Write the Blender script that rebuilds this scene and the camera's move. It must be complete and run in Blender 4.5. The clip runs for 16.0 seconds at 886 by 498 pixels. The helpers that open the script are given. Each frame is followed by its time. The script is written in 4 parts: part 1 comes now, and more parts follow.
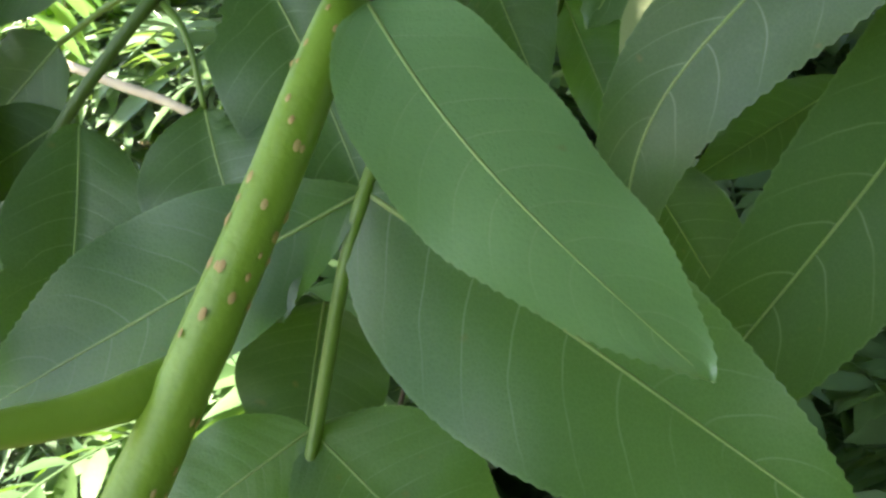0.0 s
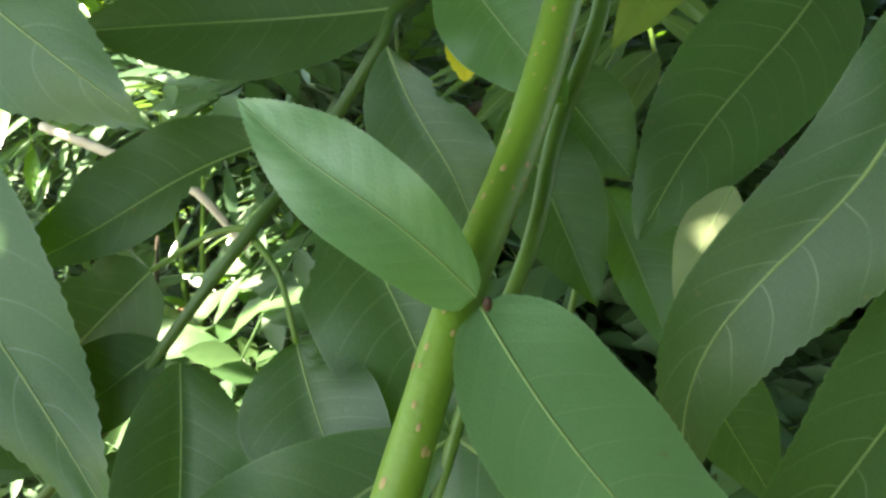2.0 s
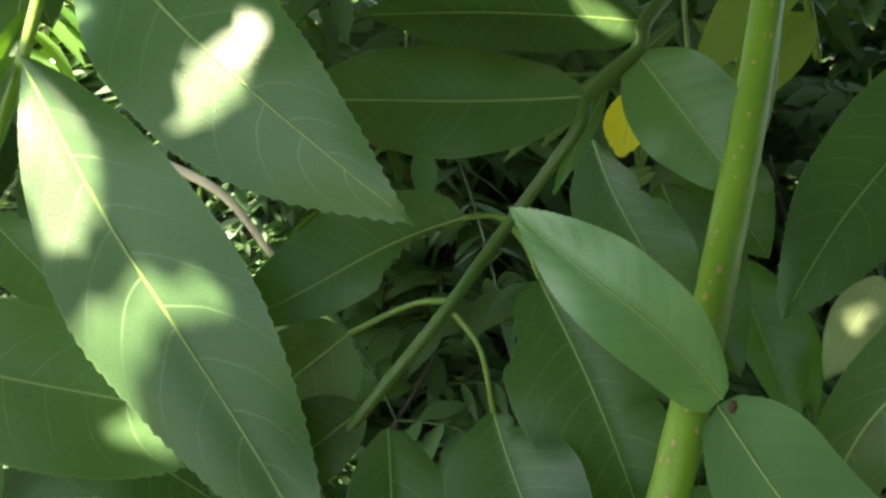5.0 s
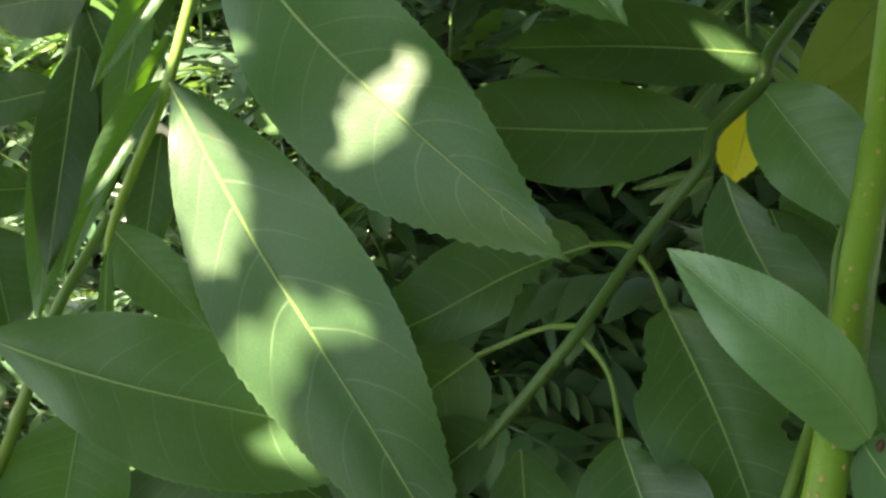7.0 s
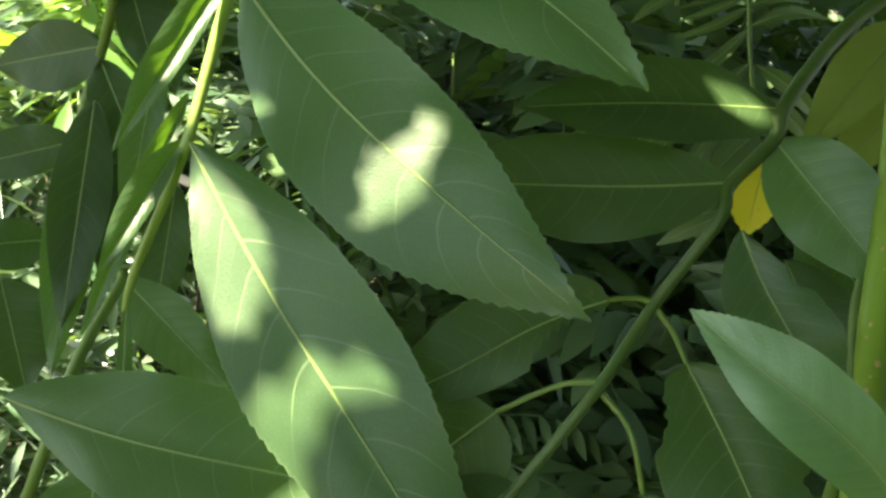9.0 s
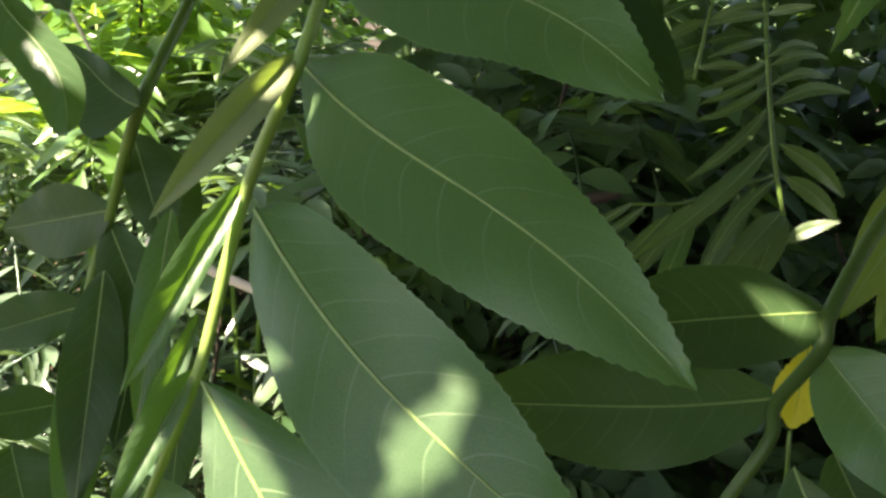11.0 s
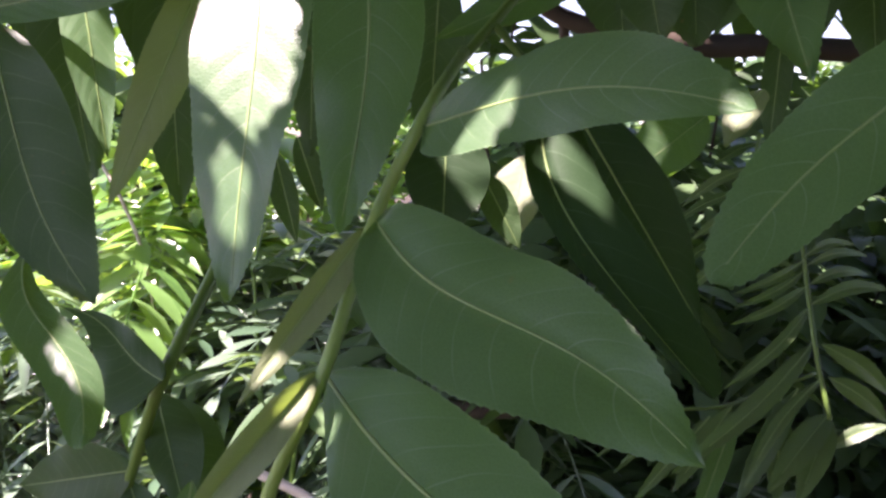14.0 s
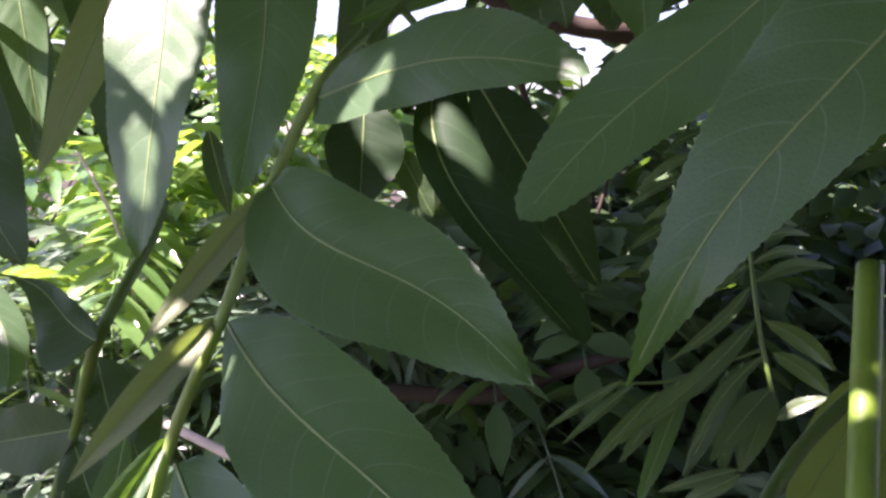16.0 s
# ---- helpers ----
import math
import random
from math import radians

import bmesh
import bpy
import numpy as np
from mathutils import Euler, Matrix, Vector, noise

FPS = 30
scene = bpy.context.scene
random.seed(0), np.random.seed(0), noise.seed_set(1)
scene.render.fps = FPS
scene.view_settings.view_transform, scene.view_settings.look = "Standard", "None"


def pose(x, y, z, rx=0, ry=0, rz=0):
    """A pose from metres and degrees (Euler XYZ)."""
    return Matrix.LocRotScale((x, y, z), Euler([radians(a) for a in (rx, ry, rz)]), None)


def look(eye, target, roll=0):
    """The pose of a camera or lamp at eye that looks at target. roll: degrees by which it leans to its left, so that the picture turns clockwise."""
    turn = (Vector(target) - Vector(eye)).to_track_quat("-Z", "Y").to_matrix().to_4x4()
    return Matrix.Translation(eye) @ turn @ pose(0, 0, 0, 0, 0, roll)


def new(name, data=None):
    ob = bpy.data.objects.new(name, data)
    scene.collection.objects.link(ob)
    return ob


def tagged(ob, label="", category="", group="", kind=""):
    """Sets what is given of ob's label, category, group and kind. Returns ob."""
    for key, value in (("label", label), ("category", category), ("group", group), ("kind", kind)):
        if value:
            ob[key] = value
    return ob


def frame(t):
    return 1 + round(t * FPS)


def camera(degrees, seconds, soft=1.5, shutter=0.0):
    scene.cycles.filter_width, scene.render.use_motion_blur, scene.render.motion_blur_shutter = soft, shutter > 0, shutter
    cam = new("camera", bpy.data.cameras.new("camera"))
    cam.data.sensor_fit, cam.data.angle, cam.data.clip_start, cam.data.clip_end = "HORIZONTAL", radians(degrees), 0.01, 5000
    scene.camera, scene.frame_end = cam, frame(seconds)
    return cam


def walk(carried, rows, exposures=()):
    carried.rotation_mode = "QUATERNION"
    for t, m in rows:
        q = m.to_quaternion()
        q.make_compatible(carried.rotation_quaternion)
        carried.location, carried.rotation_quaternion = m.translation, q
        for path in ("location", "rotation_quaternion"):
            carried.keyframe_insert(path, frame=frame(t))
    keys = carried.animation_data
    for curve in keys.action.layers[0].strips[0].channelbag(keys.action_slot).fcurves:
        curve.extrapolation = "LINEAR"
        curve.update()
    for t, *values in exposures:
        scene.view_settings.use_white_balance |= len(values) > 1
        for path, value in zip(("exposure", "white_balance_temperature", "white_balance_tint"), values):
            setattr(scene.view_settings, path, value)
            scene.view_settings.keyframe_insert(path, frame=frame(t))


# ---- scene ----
cam = camera(50.0, 16.0, soft=2.8)
PATH = [
    (0.0, pose(-0.0000, 0.0000, 1.0000, 72.00, -0.00, -0.00)),
    (0.5, pose(0.0005, -0.0004, 1.0079, 71.36, 0.34, -0.12)),
    (1.0, pose(-0.0032, -0.0028, 1.0130, 72.81, 0.24, -0.93)),
    (1.5, pose(-0.0053, -0.0039, 1.0135, 73.60, 0.12, -1.46)),
    (2.0, pose(-0.0174, -0.0000, 1.0347, 73.01, -0.58, -1.95)),
    (2.5, pose(-0.0296, 0.0050, 1.0375, 73.87, -1.08, -1.94)),
    (3.0, pose(-0.0381, 0.0066, 1.0311, 75.21, -2.47, -2.56)),
    (3.5, pose(-0.0424, 0.0046, 1.0361, 74.89, -3.03, -2.96)),
    (6.0, pose(-0.0691, -0.0063, 1.0522, 71.77, -4.43, -3.08)),
    (6.5, pose(-0.0745, -0.0050, 1.0507, 72.46, -4.84, -2.43)),
    (7.0, pose(-0.0773, -0.0059, 1.0569, 71.60, -4.63, -1.78)),
    (7.5, pose(-0.0780, -0.0050, 1.0570, 71.95, -4.72, -1.88)),
    (8.0, pose(-0.0782, -0.0057, 1.0548, 72.56, -4.61, -2.04)),
    (10.5, pose(-0.0843, 0.0018, 1.0841, 74.59, -3.15, -1.15)),
    (11.0, pose(-0.0836, 0.0142, 1.0924, 75.05, -2.41, -1.33)),
    (11.5, pose(-0.0852, 0.0273, 1.0962, 77.50, -1.16, -0.96)),
    (12.0, pose(-0.0837, 0.0360, 1.1001, 78.55, -0.88, -0.46)),
    (12.5, pose(-0.0835, 0.0401, 1.1008, 80.66, -1.17, -0.12)),
    (13.0, pose(-0.0829, 0.0398, 1.1055, 81.85, -1.13, 0.24)),
    (13.5, pose(-0.0823, 0.0315, 1.1157, 82.51, -1.43, 0.64)),
    (14.0, pose(-0.0828, 0.0256, 1.1194, 83.72, -1.91, 0.79)),
    (14.5, pose(-0.0833, 0.0207, 1.1188, 84.65, -2.04, 0.92)),
    (15.0, pose(-0.0745, 0.0137, 1.1186, 84.88, -1.19, 0.85)),
    (15.5, pose(-0.0649, 0.0107, 1.1169, 83.44, -1.29, 0.74)),
    (16.0, pose(-0.0627, 0.0079, 1.1147, 83.53, -1.40, 0.35)),
]
walk(cam, PATH, exposures=[(0.0, 3.62, 7600, 10), (2.0, 3.56, 8100, 1), (3.5, 3.48, 8700, -4), (6.0, 2.92, 8500, 2), (8.0, 2.94, 8400, 4), (10.5, 2.80, 8100, 14), (12.5, 2.58, 7000, 36), (14.0, 2.68, 6600, 47), (16.0, 2.54, 6450, 52)])

# world and sun
SUN = Vector((-0.533, -0.248, 0.809)).normalized()
world = bpy.data.worlds.new("sky")
scene.world = world
world.use_nodes = True
sky = world.node_tree.nodes.new("ShaderNodeTexSky")
sky.sky_type, sky.sun_disc = "NISHITA", False
sky.sun_elevation = math.asin(SUN.z)
sky.sun_rotation = math.atan2(SUN.x, SUN.y)
back = world.node_tree.nodes["Background"]
back.inputs["Strength"].default_value = 0.067
world.node_tree.links.new(sky.outputs[0], back.inputs[0])
lamp = bpy.data.lights.new("sun", "SUN")
lamp.energy, lamp.angle, lamp.color = 5.0, radians(0.53), (1.0, 0.95, 0.86)
sun = new("sun", lamp)
sun.matrix_world = look(SUN * 20, (0, 0, 0))


# ---- materials
def material(name):
    m = bpy.data.materials.new(name)
    m.use_nodes = True
    nt = m.node_tree
    nt.nodes.clear()
    return m, nt, nt.nodes.new, nt.links.new


def noise_node(nt, scale, detail=3.0, vector=None):
    n = nt.nodes.new("ShaderNodeTexNoise")
    n.inputs["Scale"].default_value, n.inputs["Detail"].default_value = scale, detail
    if vector:
        nt.links.new(vector, n.inputs["Vector"])
    return n


def math_node(nt, op, a, b=None, clamp=False):
    n = nt.nodes.new("ShaderNodeMath")
    n.operation, n.use_clamp = op, clamp
    for i, v in enumerate((a, b)):
        if v is None:
            continue
        if isinstance(v, (int, float)):
            n.inputs[i].default_value = v
        else:
            nt.links.new(v, n.inputs[i])
    return n.outputs[0]


def mix_colour(nt, factor, a, b, blend="MIX"):
    n = nt.nodes.new("ShaderNodeMix")
    n.data_type, n.blend_type = "RGBA", blend
    for sock, v in ((n.inputs[0], factor), (n.inputs[6], a), (n.inputs[7], b)):
        if isinstance(v, (int, float)):
            sock.default_value = v
        elif isinstance(v, tuple):
            sock.default_value = (*v, 1)
        else:
            nt.links.new(v, sock)
    return n.outputs[2]


def leaf_material(name, dark, light, vein, through_light, roughness, share, specular=0.5, relief=0.22):
    """A leaf blade: mottled green, pale side veins, quilted relief, light passing through."""
    m, nt, node, link = material(name)
    uv = node("ShaderNodeUVMap").outputs[0]
    sep = node("ShaderNodeSeparateXYZ")
    link(uv, sep.inputs[0])
    u, v = sep.outputs[0], sep.outputs[1]
    side = math_node(nt, "ABSOLUTE", math_node(nt, "SUBTRACT", v, 0.5))
    side = math_node(nt, "MULTIPLY", side, 2.0)
    geo = node("ShaderNodeNewGeometry")
    coord = node("ShaderNodeTexCoord").outputs["Object"]
    wob = noise_node(nt, 55.0, 2.0, coord)
    info = node("ShaderNodeObjectInfo").outputs["Random"]
    # side veins run out and forward, and bend on towards the tip
    bow = math_node(nt, "MULTIPLY", math_node(nt, "POWER", side, 1.5), 0.15)
    run = math_node(nt, "SUBTRACT", u, bow)
    halves = math_node(nt, "MULTIPLY", math_node(nt, "GREATER_THAN", v, 0.5), 0.04)
    run = math_node(nt, "ADD", run, halves)
    run = math_node(nt, "ADD", run, math_node(nt, "MULTIPLY", math_node(nt, "SUBTRACT", wob.outputs[0], 0.5), 0.05))
    phase = math_node(nt, "MULTIPLY", run, 11.0)
    saw = math_node(nt, "ABSOLUTE", math_node(nt, "SUBTRACT", math_node(nt, "FRACT", phase), 0.5))
    line = math_node(nt, "SUBTRACT", 1.0, math_node(nt, "MULTIPLY", saw, 36.0), clamp=True)
    fade = math_node(nt, "SUBTRACT", 1.0, math_node(nt, "POWER", side, 3.0), clamp=True)
    patchy = noise_node(nt, 90.0, 2.0, coord)
    seen = math_node(nt, "MULTIPLY", math_node(nt, "SUBTRACT", patchy.outputs[0], 0.24), 3.4, clamp=True)
    line = math_node(nt, "MULTIPLY", math_node(nt, "MULTIPLY", line, fade), math_node(nt, "MULTIPLY", seen, 0.75))
    # net of fine veins
    net = node("ShaderNodeTexVoronoi")
    net.feature = "DISTANCE_TO_EDGE"
    net.inputs["Scale"].default_value = 1500.0
    link(coord, net.inputs["Vector"])
    mesh_line = math_node(nt, "SUBTRACT", 1.0, math_node(nt, "MULTIPLY", net.outputs["Distance"], 9.0), clamp=True)
    big = noise_node(nt, 38.0, 3.0, coord)
    fine = noise_node(nt, 700.0, 3.0, coord)
    blend = math_node(nt, "ADD", math_node(nt, "MULTIPLY", big.outputs[0], 0.7), math_node(nt, "MULTIPLY", info, 0.45), clamp=True)
    col = mix_colour(nt, blend, dark, light)
    col = mix_colour(nt, math_node(nt, "MULTIPLY", fine.outputs[0], 0.25), col, dark)
    col = mix_colour(nt, math_node(nt, "MULTIPLY", mesh_line, 0.10), col, vein)
    col = mix_colour(nt, line, col, vein)
    rim = math_node(nt, "MULTIPLY", math_node(nt, "SUBTRACT", side, 0.965), 20.0, clamp=True)
    col = mix_colour(nt, math_node(nt, "MULTIPLY", rim, 0.35), col, vein)
    # few brown flecks
    fleck = noise_node(nt, 260.0, 1.0, coord)
    spot = math_node(nt, "MULTIPLY", math_node(nt, "SUBTRACT", fleck.outputs[0], 0.76), 14.0, clamp=True)
    col = mix_colour(nt, math_node(nt, "MULTIPLY", spot, 0.6), col, (0.16, 0.10, 0.04))
    bsdf = node("ShaderNodeBsdfPrincipled")
    link(col, bsdf.inputs["Base Color"])
    rough = math_node(nt, "ADD", roughness - 0.08, math_node(nt, "MULTIPLY", big.outputs[0], 0.16))
    link(rough, bsdf.inputs["Roughness"])
    bsdf.inputs["Specular IOR Level"].default_value = specular
    # relief: quilting between veins, sunken veins, fine grain
    quilt = math_node(nt, "MULTIPLY", saw, math_node(nt, "ADD", 0.4, fade))
    height = math_node(nt, "ADD", math_node(nt, "MULTIPLY", quilt, -0.22), math_node(nt, "MULTIPLY", net.outputs["Distance"], 0.13))
    height = math_node(nt, "ADD", height, math_node(nt, "MULTIPLY", big.outputs[0], 0.6))
    bump = node("ShaderNodeBump")
    bump.inputs["Strength"].default_value, bump.inputs["Distance"].default_value = relief, 0.0009
    link(height, bump.inputs["Height"])
    link(bump.outputs[0], bsdf.inputs["Normal"])
    tr = node("ShaderNodeBsdfTranslucent")
    glow = mix_colour(nt, math_node(nt, "MULTIPLY", line, 0.7), through_light, dark)
    link(glow, tr.inputs[0])
    link(bump.outputs[0], tr.inputs["Normal"])
    mix = node("ShaderNodeMixShader")
    mix.inputs[0].default_value = share
    link(bsdf.outputs[0], mix.inputs[1])
    link(tr.outputs[0], mix.inputs[2])
    link(mix.outputs[0], node("ShaderNodeOutputMaterial").inputs[0])
    return m


def stalk_material(name, low, high, roughness=0.42, share=0.0, scale=90.0):
    m, nt, node, link = material(name)
    coord = node("ShaderNodeTexCoord").outputs["Object"]
    a, b = noise_node(nt, scale, 3.0, coord), noise_node(nt, scale * 9, 3.0, coord)
    col = mix_colour(nt, a.outputs[0], low, high)
    col = mix_colour(nt, math_node(nt, "MULTIPLY", b.outputs[0], 0.3), col, low)
    bsdf = node("ShaderNodeBsdfPrincipled")
    link(col, bsdf.inputs["Base Color"])
    bsdf.inputs["Roughness"].default_value = roughness
    bump = node("ShaderNodeBump")
    bump.inputs["Strength"].default_value, bump.inputs["Distance"].default_value = 0.35, 0.0004
    link(math_node(nt, "ADD", a.outputs[0], b.outputs[0]), bump.inputs["Height"])
    link(bump.outputs[0], bsdf.inputs["Normal"])
    out = node("ShaderNodeOutputMaterial")
    if share:
        tr = node("ShaderNodeBsdfTranslucent")
        link(col, tr.inputs[0])
        mix = node("ShaderNodeMixShader")
        mix.inputs[0].default_value = share
        link(bsdf.outputs[0], mix.inputs[1])
        link(tr.outputs[0], mix.inputs[2])
        link(mix.outputs[0], out.inputs[0])
    else:
        link(bsdf.outputs[0], out.inputs[0])
    return m


def mass_leaf_material(name, dark, light, through_light, roughness, share, specular=0.5):
    """Leaves of far or overhead foliage, each leaf of its own tint."""
    m, nt, node, link = material(name)
    geo = node("ShaderNodeNewGeometry")
    coord = node("ShaderNodeTexCoord").outputs["Object"]
    grain = noise_node(nt, 160.0, 3.0, coord)
    f = math_node(nt, "ADD", math_node(nt, "MULTIPLY", geo.outputs["Random Per Island"], 0.8), math_node(nt, "MULTIPLY", grain.outputs[0], 0.3), clamp=True)
    col = mix_colour(nt, f, dark, light)
    bsdf = node("ShaderNodeBsdfPrincipled")
    link(col, bsdf.inputs["Base Color"])
    bsdf.inputs["Specular IOR Level"].default_value = specular
    bsdf.inputs["Roughness"].default_value = roughness
    bump = node("ShaderNodeBump")
    bump.inputs["Strength"].default_value, bump.inputs["Distance"].default_value = 0.4, 0.001
    link(grain.outputs[0], bump.inputs["Height"])
    link(bump.outputs[0], bsdf.inputs["Normal"])
    tr = node("ShaderNodeBsdfTranslucent")
    tr.inputs[0].default_value = (*through_light, 1)
    mix = node("ShaderNodeMixShader")
    mix.inputs[0].default_value = share
    link(bsdf.outputs[0], mix.inputs[1])
    link(tr.outputs[0], mix.inputs[2])
    link(mix.outputs[0], node("ShaderNodeOutputMaterial").inputs[0])
    return m


def ground_material():
    m, nt, node, link = material("leaf_litter")
    coord = node("ShaderNodeTexCoord").outputs["Object"]
    a, b, c = noise_node(nt, 2.5, 5.0, coord), noise_node(nt, 40.0, 5.0, coord), noise_node(nt, 220.0, 3.0, coord)
    col = mix_colour(nt, b.outputs[0], (0.020, 0.014, 0.009), (0.07, 0.045, 0.026))
    col = mix_colour(nt, math_node(nt, "MULTIPLY", a.outputs[0], 0.5), col, (0.03, 0.035, 0.014))
    bsdf = node("ShaderNodeBsdfPrincipled")
    link(col, bsdf.inputs["Base Color"])
    bsdf.inputs["Roughness"].default_value = 0.9
    bump = node("ShaderNodeBump")
    bump.inputs["Strength"].default_value, bump.inputs["Distance"].default_value = 0.8, 0.02
    link(math_node(nt, "ADD", b.outputs[0], c.outputs[0]), bump.inputs["Height"])
    link(bump.outputs[0], bsdf.inputs["Normal"])
    link(bsdf.outputs[0], node("ShaderNodeOutputMaterial").inputs[0])
    return m


LEAF = leaf_material("leaf_green", (0.034, 0.082, 0.036), (0.066, 0.128, 0.056), (0.25, 0.37, 0.18), (0.22, 0.50, 0.035), 0.37, 0.25, 0.4, 0.34)
LEAF_FULL_SHADE = leaf_material("leaf_shaded_green", (0.022, 0.053, 0.018), (0.037, 0.076, 0.027), (0.16, 0.23, 0.11), (0.18, 0.40, 0.03), 0.50, 0.14, 0.3)
LEAF_PALE = leaf_material("leaf_pale_underside", (0.13, 0.17, 0.085), (0.21, 0.25, 0.14), (0.30, 0.36, 0.20), (0.30, 0.45, 0.06), 0.60, 0.28, 0.35)
LEAF_FERN = leaf_material("leaf_grey_green", (0.050, 0.090, 0.038), (0.081, 0.130, 0.055), (0.20, 0.27, 0.13), (0.22, 0.42, 0.05), 0.48, 0.22, 0.5, 0.2)
LEAF_GLOSSY = leaf_material("leaf_waxy_green", (0.050, 0.120, 0.044), (0.090, 0.190, 0.075), (0.26, 0.36, 0.18), (0.25, 0.48, 0.05), 0.38, 0.26, 0.6, 0.4)
LEAF_YOUNG = leaf_material("leaf_young_green", (0.082, 0.180, 0.080), (0.138, 0.270, 0.122), (0.30, 0.42, 0.20), (0.24, 0.52, 0.05), 0.40, 0.24, 0.8, 0.34)
LEAF_OLIVE = leaf_material("leaf_olive_green", (0.10, 0.15, 0.035), (0.17, 0.22, 0.06), (0.28, 0.34, 0.14), (0.30, 0.46, 0.05), 0.5, 0.3, 0.4)
LEAF_SHADE = leaf_material("leaf_half_shaded_green", (0.022, 0.056, 0.023), (0.041, 0.088, 0.034), (0.20, 0.29, 0.15), (0.20, 0.45, 0.03), 0.44, 0.15, 0.45, 0.28)
LEAF_DEEP_SHADE = leaf_material("leaf_deep_shade_green", (0.013, 0.035, 0.013), (0.023, 0.052, 0.020), (0.07, 0.13, 0.06), (0.08, 0.22, 0.02), 0.55, 0.12, 0.2)
MIDRIB = stalk_material("midrib_yellow_green", (0.17, 0.28, 0.08), (0.30, 0.42, 0.15), 0.45, 0.2)
STEM = stalk_material("stem_green", (0.10, 0.195, 0.016), (0.185, 0.31, 0.035), 0.50)
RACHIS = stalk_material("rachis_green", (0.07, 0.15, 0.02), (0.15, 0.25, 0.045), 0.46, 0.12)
RACHIS_SHADE = stalk_material("rachis_shaded_green", (0.035, 0.085, 0.012), (0.085, 0.15, 0.03), 0.5, 0.1)
RACHIS_LIT = stalk_material("rachis_sunlit_green", (0.17, 0.30, 0.06), (0.33, 0.46, 0.13), 0.40, 0.15)
LENTICEL = stalk_material("lenticel_brown", (0.26, 0.17, 0.06), (0.50, 0.40, 0.18), 0.7)
TWIG = stalk_material("dry_twig_brown", (0.025, 0.018, 0.011), (0.07, 0.05, 0.032), 0.8)
BUD = stalk_material("bud_red_brown", (0.045, 0.022, 0.014), (0.09, 0.04, 0.02), 0.6)
TWIG_PALE = stalk_material("dry_twig_pale", (0.38, 0.32, 0.24), (0.66, 0.60, 0.48), 0.8)
YELLOW = leaf_material("leaf_yellow", (0.62, 0.56, 0.03), (0.80, 0.76, 0.05), (0.75, 0.65, 0.2), (0.80, 0.65, 0.05), 0.5, 0.4)
MASS = mass_leaf_material("foliage_green", (0.022, 0.055, 0.025), (0.09, 0.145, 0.07), (0.26, 0.48, 0.04), 0.24, 0.18)
MASS_COOL = mass_leaf_material("foliage_blue_green", (0.035, 0.085, 0.045), (0.15, 0.22, 0.15), (0.32, 0.56, 0.10), 0.30, 0.16, 1.0)
MASS_SUN = mass_leaf_material("foliage_sunlit_green", (0.03, 0.10, 0.03), (0.17, 0.31, 0.09), (0.48, 0.80, 0.07), 0.28, 0.34, 0.8)
MASS_SHADE = mass_leaf_material("foliage_shaded_green", (0.03, 0.075, 0.028), (0.07, 0.13, 0.05), (0.16, 0.34, 0.03), 0.5, 0.22)
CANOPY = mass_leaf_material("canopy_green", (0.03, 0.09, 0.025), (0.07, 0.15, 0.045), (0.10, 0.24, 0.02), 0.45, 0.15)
LITTER = ground_material()
FALLEN = mass_leaf_material("fallen_leaf_brown", (0.07, 0.035, 0.02), (0.26, 0.15, 0.09), (0.2, 0.1, 0.04), 0.8, 0.1)


# ---- builders
def mesh_object(name, verts, faces, mat, parent=None, label="", uvs=None, smooth=True):
    me = bpy.data.meshes.new(name)
    me.from_pydata([tuple(v) for v in verts], [], faces)
    if uvs is not None:
        layer = me.uv_layers.new(name="UVMap")
        idx = np.empty(len(me.loops), dtype=np.int32)
        me.loops.foreach_get("vertex_index", idx)
        layer.data.foreach_set("uv", np.asarray(uvs, dtype=np.float32)[idx].ravel())
    if smooth:
        me.polygons.foreach_set("use_smooth", np.ones(len(me.polygons), dtype=bool))
    me.materials.append(mat)
    me.update()
    ob = new(name, me)
    if parent:
        ob.parent = parent
        ob.matrix_parent_inverse = parent.matrix_world.inverted()
    if label:
        ob["label"] = label
    return ob


def thing(name, at, label, category, group=""):
    """An empty at the foot of a thing; its parts are children."""
    ob = new(name)
    ob.empty_display_size = 0.01
    ob.matrix_world = Matrix.Translation(at)
    return tagged(ob, label, category, group)


def spline(points, radii, per=8):
    """Smooth line through the points (Catmull-Rom) with its radii."""
    p = [Vector(q) for q in points]
    p = [p[0] * 2 - p[1]] + p + [p[-1] * 2 - p[-2]]
    r = [radii[0]] + list(radii) + [radii[-1]]
    out = []
    for i in range(1, len(p) - 2):
        for k in range(per + (i == len(p) - 3)):
            t = k / per
            a, b, c, d = p[i - 1], p[i], p[i + 1], p[i + 2]
            q = 0.5 * (2 * b + (c - a) * t + (2 * a - 5 * b + 4 * c - d) * t * t + (3 * b - a - 3 * c + d) * t ** 3)
            out.append((q, r[i] * (1 - t) + r[i + 1] * t))
    return out


def tube_data(line, sides=10, seed=0, rough=0.05):
    verts, faces = [], []
    rng = random.Random(seed)
    up = Vector((0.3, -0.9, 0.2))
    n = len(line)
    for i, (q, r) in enumerate(line):
        way = (line[min(i + 1, n - 1)][0] - line[max(i - 1, 0)][0]).normalized()
        a = way.cross(up).normalized()
        b = way.cross(a)
        for k in range(sides):
            w = 2 * math.pi * k / sides
            rr = r * (1 + rough * (rng.random() - 0.5))
            verts.append(q + (a * math.cos(w) + b * math.sin(w)) * rr)
